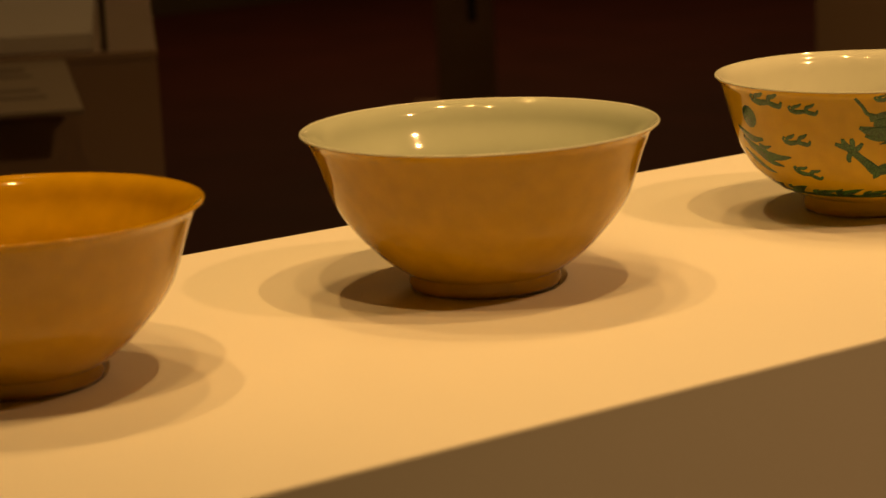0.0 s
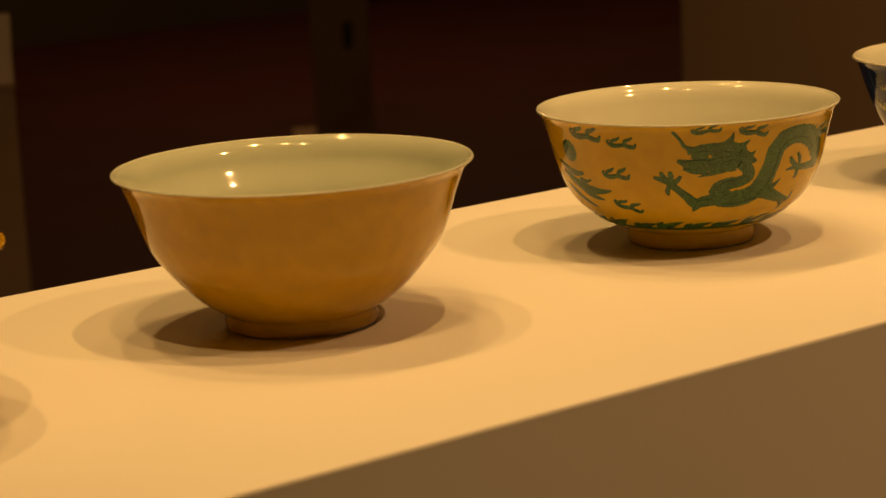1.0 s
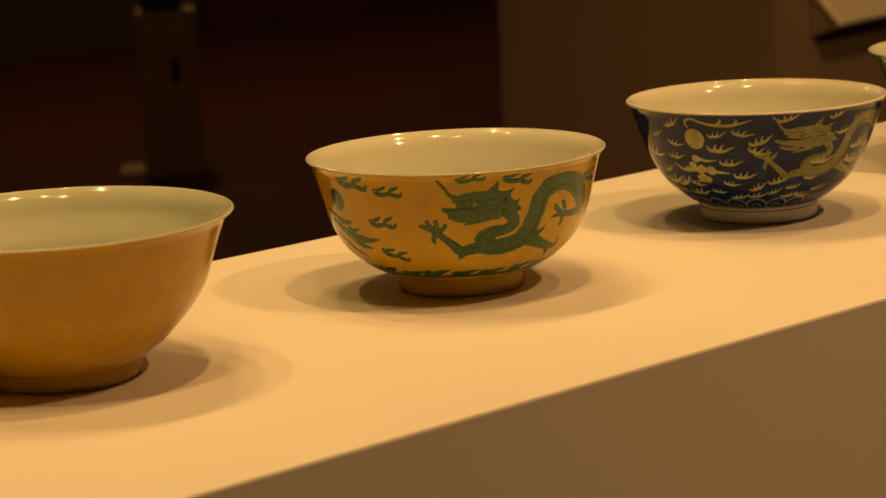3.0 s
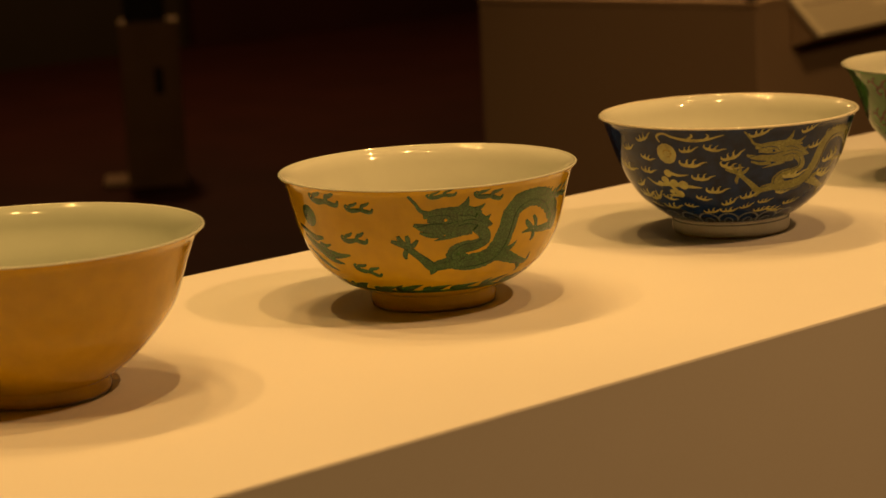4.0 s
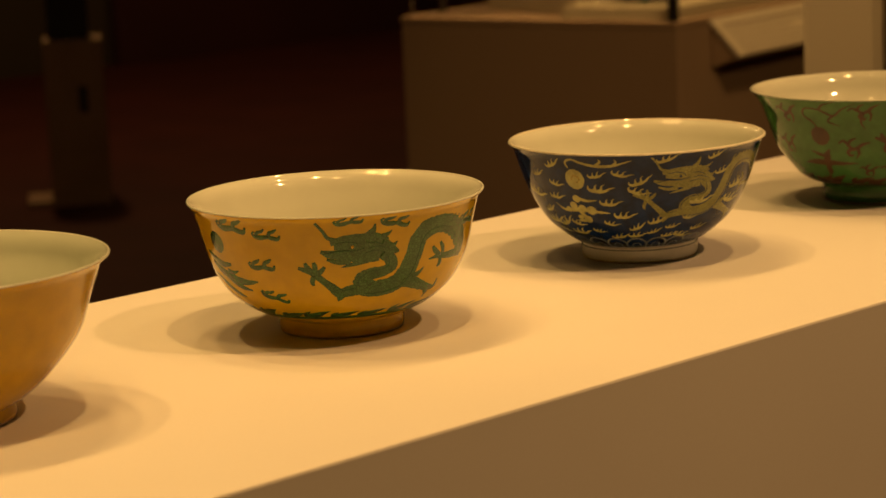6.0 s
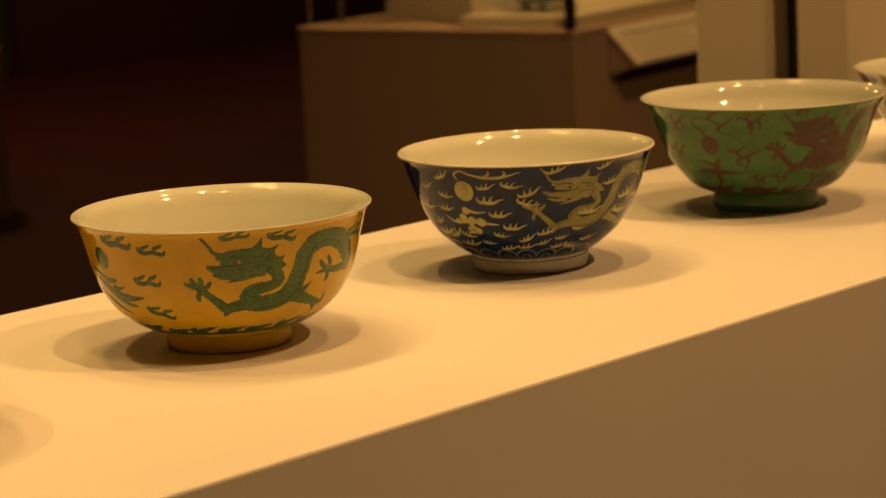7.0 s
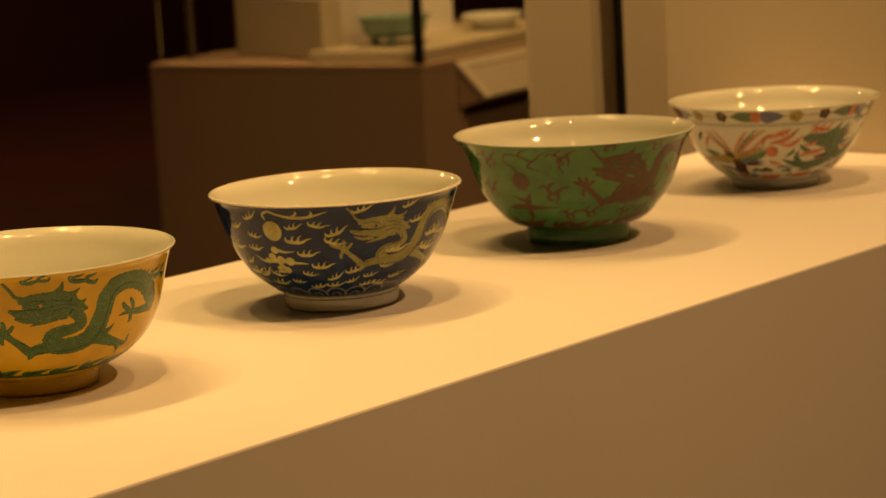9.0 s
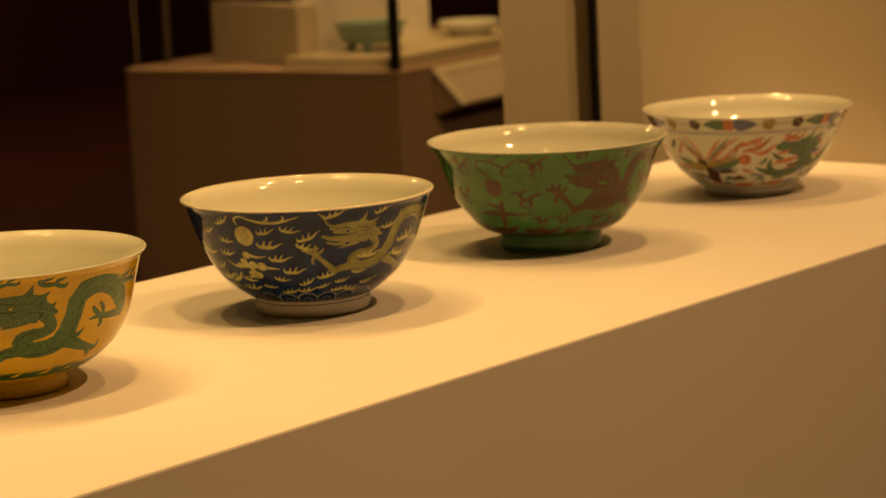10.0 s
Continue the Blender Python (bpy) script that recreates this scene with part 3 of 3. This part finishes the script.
for turn in (0, 180):
    dragon(k3, -110.5 + turn, 45.2, M_YELLOW_SCALES, 0.9, 0.97, "lemon-yellow enamel dragon with scaly body", eye=M_BLUE, line=M_BLUE, line_w=0.6)
    clouds(k3, [(a + turn, s) for a, s in SKY], M_YELLOW_PAINT, WISP, 1.02, 0.92, 8, least=0.62, swing=24)
    motif("cloud", k3, M_YELLOW_PAINT, lambda bm: [stroke(bm, k3, [(a + turn, s, w) for a, s, w in q]) for q in (
        [(-172, 64, 0.4), (-173, 67.5, 0.7), (-169.5, 69.5, 0.7), (-165, 67.5, 0.7), (-158, 65.8, 0.9), (-150, 66.0, 0.8), (-141, 69, 0.2)],
        [(-158, 66, 0.8), (-155.5, 68.3, 0.7), (-156, 70, 0.2)], [(-150, 66, 0.8), (-148, 68.3, 0.6), (-149, 69.8, 0.2)])])
    pearl = motif("pearl", k3, M_YELLOW_PAINT, lambda bm: disc(bm, k3, -169.6 + turn, 57.3, 6.2, 0.35, 1.02))
    motif("pearl_swirl", k3, M_OCHRE, lambda bm: stroke(bm, k3, [(-171.5 + turn, 57.0, 0.3), (-170 + turn, 59.6, 0.5), (-167.3 + turn, 58.6, 0.5),
                                                              (-167.6 + turn, 56.0, 0.5), (-169.6 + turn, 55.6, 0.3)], 0.62))
    motif("scroll_cloud", k3, M_YELLOW_PAINT, lambda bm: [disc(bm, k3, a + turn, s, r, 0.35) for a, s, r in (
        (-171.5, 45.0, 2.5), (-174.5, 40.5, 2.5), (-178.5, 37.6, 2.0), (-169.5, 38.6, 2.6), (-164.2, 37.6, 3.0), (-168, 31.2, 2.6), (-172.5, 32.5, 1.8))]
        + [stroke(bm, k3, [(a + turn, s, w) for a, s, w in q]) for q in (
            [(-187, 41, 0.3), (-182, 37.2, 0.9), (-176, 37.4, 1.3), (-170, 38, 1.6), (-162, 36.8, 1.2), (-154, 36.0, 0.3)],
            [(-172, 46, 1.2), (-166, 44.0, 0.9), (-160, 44.5, 0.2)], [(-176, 30, 0.3), (-171, 30, 1.1), (-166, 30.5, 0.8)],
            [(-172, 38, 1.3), (-170, 34, 1.4), (-168, 31, 1.3)])])
motif("line_border", k3, M_FOOT_WHITE, lambda bm: ring(bm, k3, 75.0, 0.8, 0.12), "pale line under the rim")
PETALS = 23


def petals(bm):
    d = 360 / PETALS
    for k in range(PETALS):
        a = d * k
        stroke(bm, k3, [(a - d * 0.5, 3.0, 0.4), (a - d * 0.48, 8.6, 0.6), (a - d * 0.26, 13.0, 0.7), (a, 14.4, 0.7), (a + d * 0.26, 13.0, 0.7), (a + d * 0.48, 8.6, 0.6), (a + d * 0.5, 3.0, 0.4)], 0.14)
        stroke(bm, k3, [(a - d * 0.22, 3.0, 0.3), (a - d * 0.2, 6.6, 0.35), (a, 8.8, 0.4), (a + d * 0.2, 6.6, 0.35), (a + d * 0.22, 3.0, 0.3)], 0.12)


motif("petal_border", k3, M_PALE_COBALT, petals, "grey-blue outlined lotus petals round the base")
motif("line_border", k3, M_FOOT_WHITE, lambda bm: ring(bm, k3, 1.2, 0.7, 0.12))

# The green bowl with the aubergine dragon.
k4 = Skin(4)
for turn in (0, 180):
    dragon(k4, -113.5 + turn, 48.0, M_AUBERGINE, 1.18, 1.04, "aubergine enamel dragon", eye=M_GREEN, line=M_GREEN, line_w=0.9)
    clouds(k4, [(a + turn, s) for a, s in ((-149.2, 68.3), (-156, 43.4), (-147.6, 25.6), (-95.2, 22.8), (167.3, 66), (160.7, 44), (-126.1, 76.0),
                                          (-98.1, 72.5), (-134, 27), (-109, 25))], M_AUBERGINE, CURL, 1.42, 1.1, 12)
    motif("cloud", k4, M_AUBERGINE, lambda bm: [stroke(bm, k4, [(a + turn, s, w) for a, s, w in q]) for q in (
        [(-174, 56, 0.4), (-177, 61, 0.7), (-182, 66, 0.7), (-179, 71, 0.7), (-172, 70, 0.8), (-165, 66, 0.8), (-160, 71, 0.6), (-153, 76, 0.2)],
        [(-172, 70, 0.8), (-169, 74.5, 0.7), (-163, 77, 0.2)], [(-165, 66, 0.8), (-168, 62, 0.7), (-162, 59, 0.2)],
        [(-149.5, 67, 0.8), (-151, 62, 0.7), (-149, 57, 0.2)])])
    motif("pearl", k4, M_AUBERGINE, lambda bm: disc(bm, k4, -174.2 + turn, 51.8, 6.6, 0.3))
    motif("flame_spray", k4, M_AUBERGINE, lambda bm: [stroke(bm, k4, [(a + turn, s, w) for a, s, w in q]) for q in (
        [(169, 31, 0.4), (178, 32.5, 2.4), (187, 32.5, 2.6), (196, 32.2, 1.6), (206, 32.5, 0.3)],
        [(190, 43, 0.4), (187.5, 38, 2.4), (186, 31, 2.2), (185, 24, 1.8), (183, 21, 0.3)],
        [(178, 41, 0.4), (184, 38.5, 1.6), (190, 37, 0.5)])])
    motif("scale_patch", k4, M_AUBERGINE, lambda bm: [stroke(bm, k4, [(a + turn, s, w) for a, s, w in q]) for q in (
        [(-118, 66, 3.5), (-111, 60, 5.0), (-104, 52, 5.0), (-98, 44, 4.0)], [(-128, 54, 2.0), (-118, 51, 2.6), (-106, 47, 3.0)],
        [(-122, 40, 2.5), (-112, 40, 4.0), (-101, 41, 4.0), (-92, 36, 2.0)])])
waves(k4, M_AUBERGINE, 10.5, 10.5, 23, 6, wide=2.2)

# Blue lines round the white feet.
for number, r, z in ((3, 0.0329, 0.0076), (5, 0.0321, 0.0030)):
    part("foot_line", lathe([(r - 0.0004, z - 0.0004), (r + 0.0003, z - 0.0002), (r + 0.0003, z + 0.0002), (r - 0.0004, z + 0.0004)], 112), M_PALE_COBALT, BOWLS[number][0], "grey-blue painted line", True)

# The polychrome bowl.
k5 = Skin(5)
for s, h in ((74.3, 0.5), (61.2, 0.45), (59.6, 0.3), (3.0, 0.5)):
    motif("line_border", k5, M_COBALT, lambda bm: ring(bm, k5, s, h, 0.1), "blue painted line")
motif("stem_border", k5, M_LEAF, lambda bm: ring(bm, k5, 67.5, 0.35, 0.12))
for rep in range(6):
    a0 = -150.4 + 60 * rep
    motif("lotus_bud", k5, M_COBALT, lambda bm: stroke(bm, k5, [(a0 - 4.4, 67.6, 3.0), (a0 - 1.5, 67.7, 5.8), (a0 + 3.4, 67.7, 4.4), (a0 + 9, 67.6, 0.4)]))
    motif("lotus_petal", k5, M_IRON_RED, lambda bm: stroke(bm, k5, [(a0 - 10.4, 67.6, 4.2), (a0 - 7.2, 67.6, 5.2), (a0 - 4.6, 67.6, 4.4)]))
    motif("leaf", k5, M_LEAF, lambda bm: stroke(bm, k5, [(a0 - 22, 67.4, 0.5), (a0 - 15, 68, 4.8), (a0 - 10, 67.6, 4.6)]))
    motif("flower", k5, M_OCHRE, lambda bm: [disc(bm, k5, a0 + 15.5 + 2.2 * math.cos(j * 1.257), 67.6 + 3.0 * math.sin(j * 1.257), 2.6) for j in range(5)])
    motif("flower", k5, M_AUBERGINE, lambda bm: [disc(bm, k5, a0 - 27.5 + 2.0 * math.cos(j * 1.257), 67.8 + 2.8 * math.sin(j * 1.257), 2.2) for j in range(5)])
for turn in (0, 180):
    def many(name, mat, lines, lift=0.17):
        groups = [[q] for q in lines] if name in ("feather", "flame", "leaf", "rock", "wing", "dragon_mane") else [lines]
        for g in groups:
            motif(name, k5, mat, lambda bm: [stroke(bm, k5, [(a + turn, s, 1.3 * w) for a, s, w in q], lift, 0.8, 0.9 if name in ("feather", "dragon_mane") else 0.35) for q in g])
    # phoenix: tail feathers, wing, body
    many("feather", M_IRON_RED, ([(166, 56, 0.4), (169, 48, 0.9), (175, 42, 1.0), (179, 36, 0.6)], [(172, 57, 0.4), (176, 50, 0.9), (179, 43, 0.9), (182, 38, 0.5)],
                                 [(196, 56, 0.4), (191, 49, 1.0), (187, 43, 1.0), (183, 37, 0.6)], [(207, 57, 0.4), (199, 50, 1.0), (192, 42, 1.0), (185, 35, 0.6)],
                                 [(211, 54, 0.3), (203, 46, 0.9), (195, 39, 0.9), (187, 34, 0.6)]))
    many("feather", M_LEAF, ([(169, 55, 0.4), (173, 47, 0.9), (178, 40, 0.8), (181, 36, 0.5)], [(202, 57, 0.4), (195, 49, 0.9), (189, 42, 0.9), (184, 36, 0.5)]))
    many("wing", M_OCHRE, ([(161, 33, 1.5), (168, 31, 3.2), (176, 31, 3.6), (186, 33, 2.4)], [(184, 33, 2.6), (192, 35, 3.2), (200, 38, 2.2), (206, 42, 0.4)]))
    many("wing", M_LEAF, ([(157, 38, 1.0), (163, 36, 2.0), (170, 35, 1.2)], [(187, 30, 1.6), (196, 32, 2.6), (204, 36, 1.8), (208, 40, 0.3)]))
    many("phoenix_body", M_AUBERGINE, ([(176, 38, 1.8), (181, 33, 3.0), (184, 26, 4.0), (183, 19, 3.6), (187, 13, 1.0)], [(190, 26, 1.2), (197, 27, 1.8), (203, 26, 0.6)]))
    many("wing", M_COBALT, ([(185, 28, 0.8), (195, 29.5, 1.2), (205, 29, 0.4)], [(168, 24, 0.6), (174, 20, 1.6), (180, 15, 0.8)]))
    # flaming pearl
    motif("pearl", k5, M_IRON_RED, lambda bm: disc(bm, k5, -149.6 + turn, 38.2, 5.0))
    many("flame", M_IRON_RED, ([(-155, 44, 0.5), (-153, 50, 1.2), (-145, 52, 1.4), (-138, 57, 0.3)], [(-151, 45, 0.5), (-146, 46, 1.3), (-139, 49, 1.5), (-132, 57, 0.3)],
                               [(-144, 44, 0.6), (-138, 43, 1.4), (-133, 46, 1.2), (-129, 51, 0.3)], [(-152, 30, 0.4), (-148, 27, 1.4), (-143, 26, 0.5)],
                               [(-125, 52, 0.5), (-121, 55, 1.4), (-114, 54, 1.2), (-110, 59, 0.3)], [(-128, 42, 0.6), (-122, 43, 1.2), (-117, 45, 0.4)],
                               [(-130, 33, 0.6), (-124, 35, 1.6), (-116, 36, 1.6), (-110, 39, 0.4)]))
    clouds(k5, [(a + turn, s) for a, s in ((-141, 52.5), (-119.5, 55.0), (-63, 55.0), (-40, 44.0), (-28, 27.0))], M_IRON_RED, CURL, 0.95, 1.2, 21, "flame")
    clouds(k5, [(a + turn, s) for a, s in ((-82, 17.0), (-50, 22.0), (-36, 56.0), (153, 27.0), (-135.5, 21.0))], M_COBALT, CURL, 0.7, 1.0, 22, "scroll")
    many("outline", M_COBALT, ([(161, 29.0, 0.3), (170, 27.2, 0.35), (178, 28.5, 0.3)], [(186, 31, 0.3), (196, 34.8, 0.35), (206, 40, 0.2)], [(190, 37, 0.2), (199, 40.5, 0.35), (205, 44, 0.2)]))
    many("outline", M_COBALT, ([(-128, 50, 0.2), (-118, 50.5, 0.35), (-108, 49.5, 0.3)], [(-126, 44, 0.2), (-116, 42, 0.35), (-109, 38, 0.3)], [(-112, 35, 0.3), (-112, 29, 0.35), (-122, 26.5, 0.3)]))
    # dragon
    many("dragon", M_LEAF, ([(-129, 47, 1.5), (-124, 48, 3.2), (-116, 46, 4.6), (-107, 44, 5.6), (-98, 46, 3.2), (-93, 51, 0.5)],
                            [(-112, 50, 2.2), (-106, 53, 1.8), (-102, 59, 0.3)], [(-106, 48, 3.0), (-99, 53, 1.4), (-96, 58, 0.3)],
                            [(-108, 42, 4.5), (-104, 34, 5.2), (-108, 26, 4.6), (-118, 23, 3.6), (-128, 24, 3.0), (-138, 28, 1.4), (-142, 31, 0.3)],
                            [(-128, 25, 2.0), (-132, 32, 1.6), (-131, 38, 0.4)], [(-103, 36, 4.2), (-94, 30, 3.6), (-86, 34, 3.2), (-80, 44, 2.6), (-76, 54, 2.0)]))
    many("dragon_mane", M_COBALT, ([(-104, 48, 1.2), (-98, 50, 1.6), (-92, 56, 0.3)], [(-101, 40, 1.2), (-94, 41, 1.5), (-89, 44, 0.3)], [(-112, 28, 1.0), (-104, 26, 1.6), (-96, 24, 0.4)],
                                   [(-88, 56, 1.0), (-83, 60, 1.2), (-79, 57, 0.4)]))
    many("leaf", M_LEAF, ([(-92, 58, 0.6), (-88, 62, 1.8), (-85, 58, 0.5)], [(-142, 17, 0.4), (-138, 19, 1.6), (-134, 16, 0.5)], [(-72, 30, 1.0), (-66, 34, 2.0), (-60, 30, 0.5)],
                          [(-60, 46, 1.0), (-54, 50, 2.2), (-47, 46, 0.6)], [(160, 17, 0.6), (166, 14, 1.8), (171, 11, 0.5)]))
    many("rock", M_IRON_RED, ([(-162, 9, 1.0), (-156, 10, 2.6), (-149, 10, 2.6), (-143, 12, 1.0)], [(-130, 9, 1.0), (-124, 11, 2.6), (-117, 12, 2.4), (-112, 15, 0.6)],
                              [(-78, 14, 1.0), (-72, 12, 2.4), (-65, 13, 0.8)], [(-62, 38, 0.8), (-55, 40, 1.8), (-50, 37, 0.5)], [(168, 52, 0.4), (163, 46, 1.0), (160, 41, 0.5)]))
    many("rock", M_COBALT, ([(-110, 9, 1.0), (-104, 11, 2.4), (-97, 13, 0.8)], [(-146, 22, 0.6), (-142, 23, 1.2), (-138, 22, 0.4)], [(-172, 10, 0.8), (-168, 12, 2.0), (-163, 11, 0.6)]))
    many("leaf", M_LEAF, ([(-168, 17, 0.5), (-163, 20, 1.5), (-158, 17, 0.4)], [(-128, 17, 0.5), (-122, 18, 1.5), (-115, 17, 0.4)], [(-100, 17, 0.5), (-95, 19, 1.6), (-90, 16, 0.4)],
                          [(-122, 37, 0.6), (-127, 39, 1.4), (-131, 43, 0.3)], [(-140, 33, 0.4), (-136, 36, 1.2), (-134, 40, 0.3)]))
    many("blossom", M_AUBERGINE, ([(-160, 18, 0.8), (-155, 20, 2.0), (-150, 18, 0.8)], [(154, 46, 0.6), (158, 50, 1.6), (162, 54, 0.4)], [(-118, 31, 0.6), (-112, 31, 1.6), (-106, 33, 0.5)]))
    many("flame", M_IRON_RED, ([(-118, 28, 0.4), (-113, 30, 1.0), (-108, 29, 0.3)], [(-96, 38, 0.4), (-91, 37, 1.2), (-86, 40, 0.3)], [(-99, 62 - 8, 0.3), (-95, 57 - 8, 0.9), (-91, 55 - 8, 0.3)],
                               [(176, 14, 0.5), (181, 11, 1.6), (187, 9, 0.5)], [(155, 34, 0.5), (160, 29, 1.4), (164, 27, 0.4)]))
    many("rock", M_OCHRE, ([(-138, 10, 0.8), (-134, 12, 1.8), (-130, 10, 0.6)], [(160, 24, 0.8), (165, 21, 2.0), (170, 17, 0.6)], [(-90, 20, 0.8), (-84, 22, 2.2), (-78, 20, 0.6)]))


# ---- far showcase ----
ZF = Z0 - 0.111
FAR = (2.403, 2.261, 8.5)  # left corner of the far plinth and its turn


def far_place(x, y):
    c, n = math.cos(radians(FAR[2])), math.sin(radians(FAR[2]))
    return FAR[0] + x * c - y * n, FAR[1] + x * n + y * c


far_plinth = thing("far_plinth", "brown-beige painted plinth carrying a glass showcase", "plinth", FAR[0], FAR[1], 0, FAR[2])
part("body", box(0, 0.85, -0.58, 0, 0.0, ZF - 0.012, 0.002), M_BG_PLINTH, far_plinth)
part("top_panel", box(-0.001, 0.851, -0.581, 0.001, ZF - 0.0118, ZF, 0.002), M_BG_PLINTH, far_plinth)

far_case = thing("glass_showcase", "tall glass showcase with thin metal corner posts", "showcase", FAR[0], FAR[1], ZF, FAR[2])
part("post", box(0.004, 0.018, -0.574, -0.560, 0.0, 1.3, 0.001), M_METAL, far_case, "black metal corner post")
part("post", box(0.09, 0.1, -0.03, -0.02, 0.0, 1.3, 0.001), M_STEEL, far_case, "thin steel corner post")
glass = part("pane", box(0.008, 0.014, -0.558, -0.02, 0.0005, 1.3, 0), M_GLASS, far_case, "clear glass pane")
glass.visible_shadow = False

step = thing("display_step", "low matt beige step under a celadon censer", "display step", FAR[0], FAR[1], ZF, FAR[2])
part("body", box(0.022, 0.62, -0.556, -0.335, 0.0, 0.021, 0.002), M_BG_BEIGE, step)
block = thing("display_block", "matt beige display block standing in a showcase", "display block", 2.532, 1.952, ZF, -11.5)
part("body", box(0, 0.045, 0.0, 0.272, 0.0, 0.105, 0.002), M_BG_BEIGE, block)
backdrop_board = thing("display_back_board", "upright matt white board behind a censer", "board", 2.600, 2.000, ZF, -8.3)
part("body", box(0, 0.297, 0.0, 0.03, 0.0, 0.6, 0.002), M_BG_WHITE, backdrop_board)

censer = thing("tripod_censer", "shallow pale celadon censer on three short feet", "censer", 2.620, 1.862, ZF + 0.021)
prof = [(0, 0.013), (0.040, 0.013), (0.052, 0.018), (0.056, 0.028), (0.058, 0.040), (0.064, 0.046), (0.066, 0.049), (0.062, 0.050),
        (0.055, 0.042), (0.052, 0.026), (0.044, 0.019), (0, 0.018)]
part("body", lathe(prof, 64), M_CELADON, censer, smooth=True)
for k in range(3):
    a = radians(215 + 120 * k)
    leg = lathe([(0, 0.0), (0.006, 0.0), (0.008, 0.004), (0.007, 0.010), (0.009, 0.018), (0, 0.019)], 16)
    bmesh.ops.translate(leg, verts=leg.verts, vec=(0.043 * math.cos(a), 0.043 * math.sin(a), 0))
    part("foot", leg, M_CELADON, censer, smooth=True)
dish = thing("dish", "pale cream glazed dish on the white step", "dish", 2.895, 1.865, ZF + 0.021)
part("body", lathe([(0, 0.004), (0.030, 0.004), (0.032, 0.0), (0.035, 0.0), (0.036, 0.006), (0.052, 0.016), (0.058, 0.027), (0.056, 0.0275),
                    (0.048, 0.016), (0.030, 0.009), (0, 0.008)], 64), M_WHITE, dish, smooth=True)
red_panel = tagged(part("wall_panel_red", box(3.75, 3.8, 1.5, 3.4, 0.0, 2.4, 0.002), M_WALL_DARK, None), "dark red fabric wall panel behind a showcase", "wall panel", kind="structure")


def caption_board(name, x, y, rz, w, skew, L=0.095, fall=32.5):
    """A sloping caption board with bars of print, hung on a plinth's edge."""
    ob = thing(name, "sloping cream caption board with grey print", "caption board", x, y, ZF - 0.004, rz, "caption boards")
    m = Matrix.Rotation(radians(fall), 4, "X")

    def slab(x0, x1, y0, y1, z0, z1, bev):
        bm = box(x0, x1, y0, y1, z0, z1, bev)
        for v in bm.verts:
            v.co.x += skew * v.co.y / L
        bmesh.ops.transform(bm, matrix=m, verts=bm.verts)
        return bm
    board = part("board", slab(0, w, -L, 0, -0.008, 0, 0.001), M_PAPER, ob)
    rng = random.Random(5)
    for r in range(6):
        y0 = -0.014 - 0.013 * r
        end = w * (0.55 if r in (2, 5) else rng.uniform(0.80, 0.92))
        part("print_line", slab(0.02, end, y0 - (0.007 if r == 0 else 0.004), y0, 0.0, 0.0006, 0), M_INK, board)
    wedge = bmesh.new()
    far_y, low = -0.86 * L * math.cos(radians(fall)), -0.86 * L * math.sin(radians(fall))
    ends = [[wedge.verts.new((x0 + skew * 0.4 * (y / far_y if y else 0), y, z)) for y, z in ((0.0, -0.012), (far_y, low - 0.012), (0.0, low - 0.03))] for x0 in (0.004, w - 0.004)]
    wedge.faces.new(ends[0]), wedge.faces.new(ends[1][::-1])
    for k in range(3):
        wedge.faces.new((ends[0][k], ends[1][k], ends[1][(k + 1) % 3], ends[0][(k + 1) % 3]))
    bmesh.ops.recalc_face_normals(wedge, faces=wedge.faces)
    part("bracket", wedge, M_BG_PLINTH, ob, "brown-beige wedge carrying the board")
    return ob


caption_board("caption_board", *far_place(0.10, -0.583), FAR[2], 0.42, 0.0, 0.085, 46)

# ---- second showcase across the aisle ----
left_plinth = thing("side_plinth", "brown-beige plinth of another showcase in half light", "plinth", 0.774, 1.711, 0, -28)
part("body", box(-1.0, 0.0, 0, 0.9, 0.0, ZF - 0.012, 0.002), M_BG_PLINTH, left_plinth)
part("top_panel", box(-1.001, 0.001, -0.001, 0.9, ZF - 0.0118, ZF, 0.002), M_BG_PLINTH, left_plinth)
side_case = thing("glass_showcase", "glass showcase with a thin steel corner post", "showcase", 0.774, 1.711, ZF, -28)
part("post", box(-0.066, -0.058, 0.02, 0.028, 0.0, 1.3, 0.001), M_STEEL, side_case, "thin steel corner post")
step2 = thing("display_step", "low cream display step inside a showcase", "display step", 0.774, 1.711, ZF, -28)
part("body", box(-0.95, -0.075, 0.03, 0.6, 0.0, 0.022, 0.002), M_BG_WHITE, step2)
ax = Vector((math.cos(radians(-28)), math.sin(radians(-28))))
caption_board("caption_board", 0.774 - 0.52 * ax.x, 1.711 - 0.52 * ax.y, -28, 0.41, -0.02)

# ---- small floor cabinet in the distance ----
cab = thing("floor_cabinet", "small pale wooden floor cabinet with a dark slot", "cabinet", 3.84, 5.47, 0.0, -36)
part("body", box(0, 0.19, 0, 0.2, 0.02, 0.53, 0.004), M_BOX, cab)
part("base_board", box(-0.08, 0.19, -0.012, 0.2, 0.0, 0.0198, 0.003), M_BOX, cab)
part("slot", box(0.105, 0.133, -0.003, 0.01, 0.30, 0.385, 0.001), M_SLOT, cab, "narrow black slot")
part("lid", box(0.02, 0.15, 0.02, 0.15, 0.5302, 0.70, 0.006), M_SLOT, cab, "black unit on top")
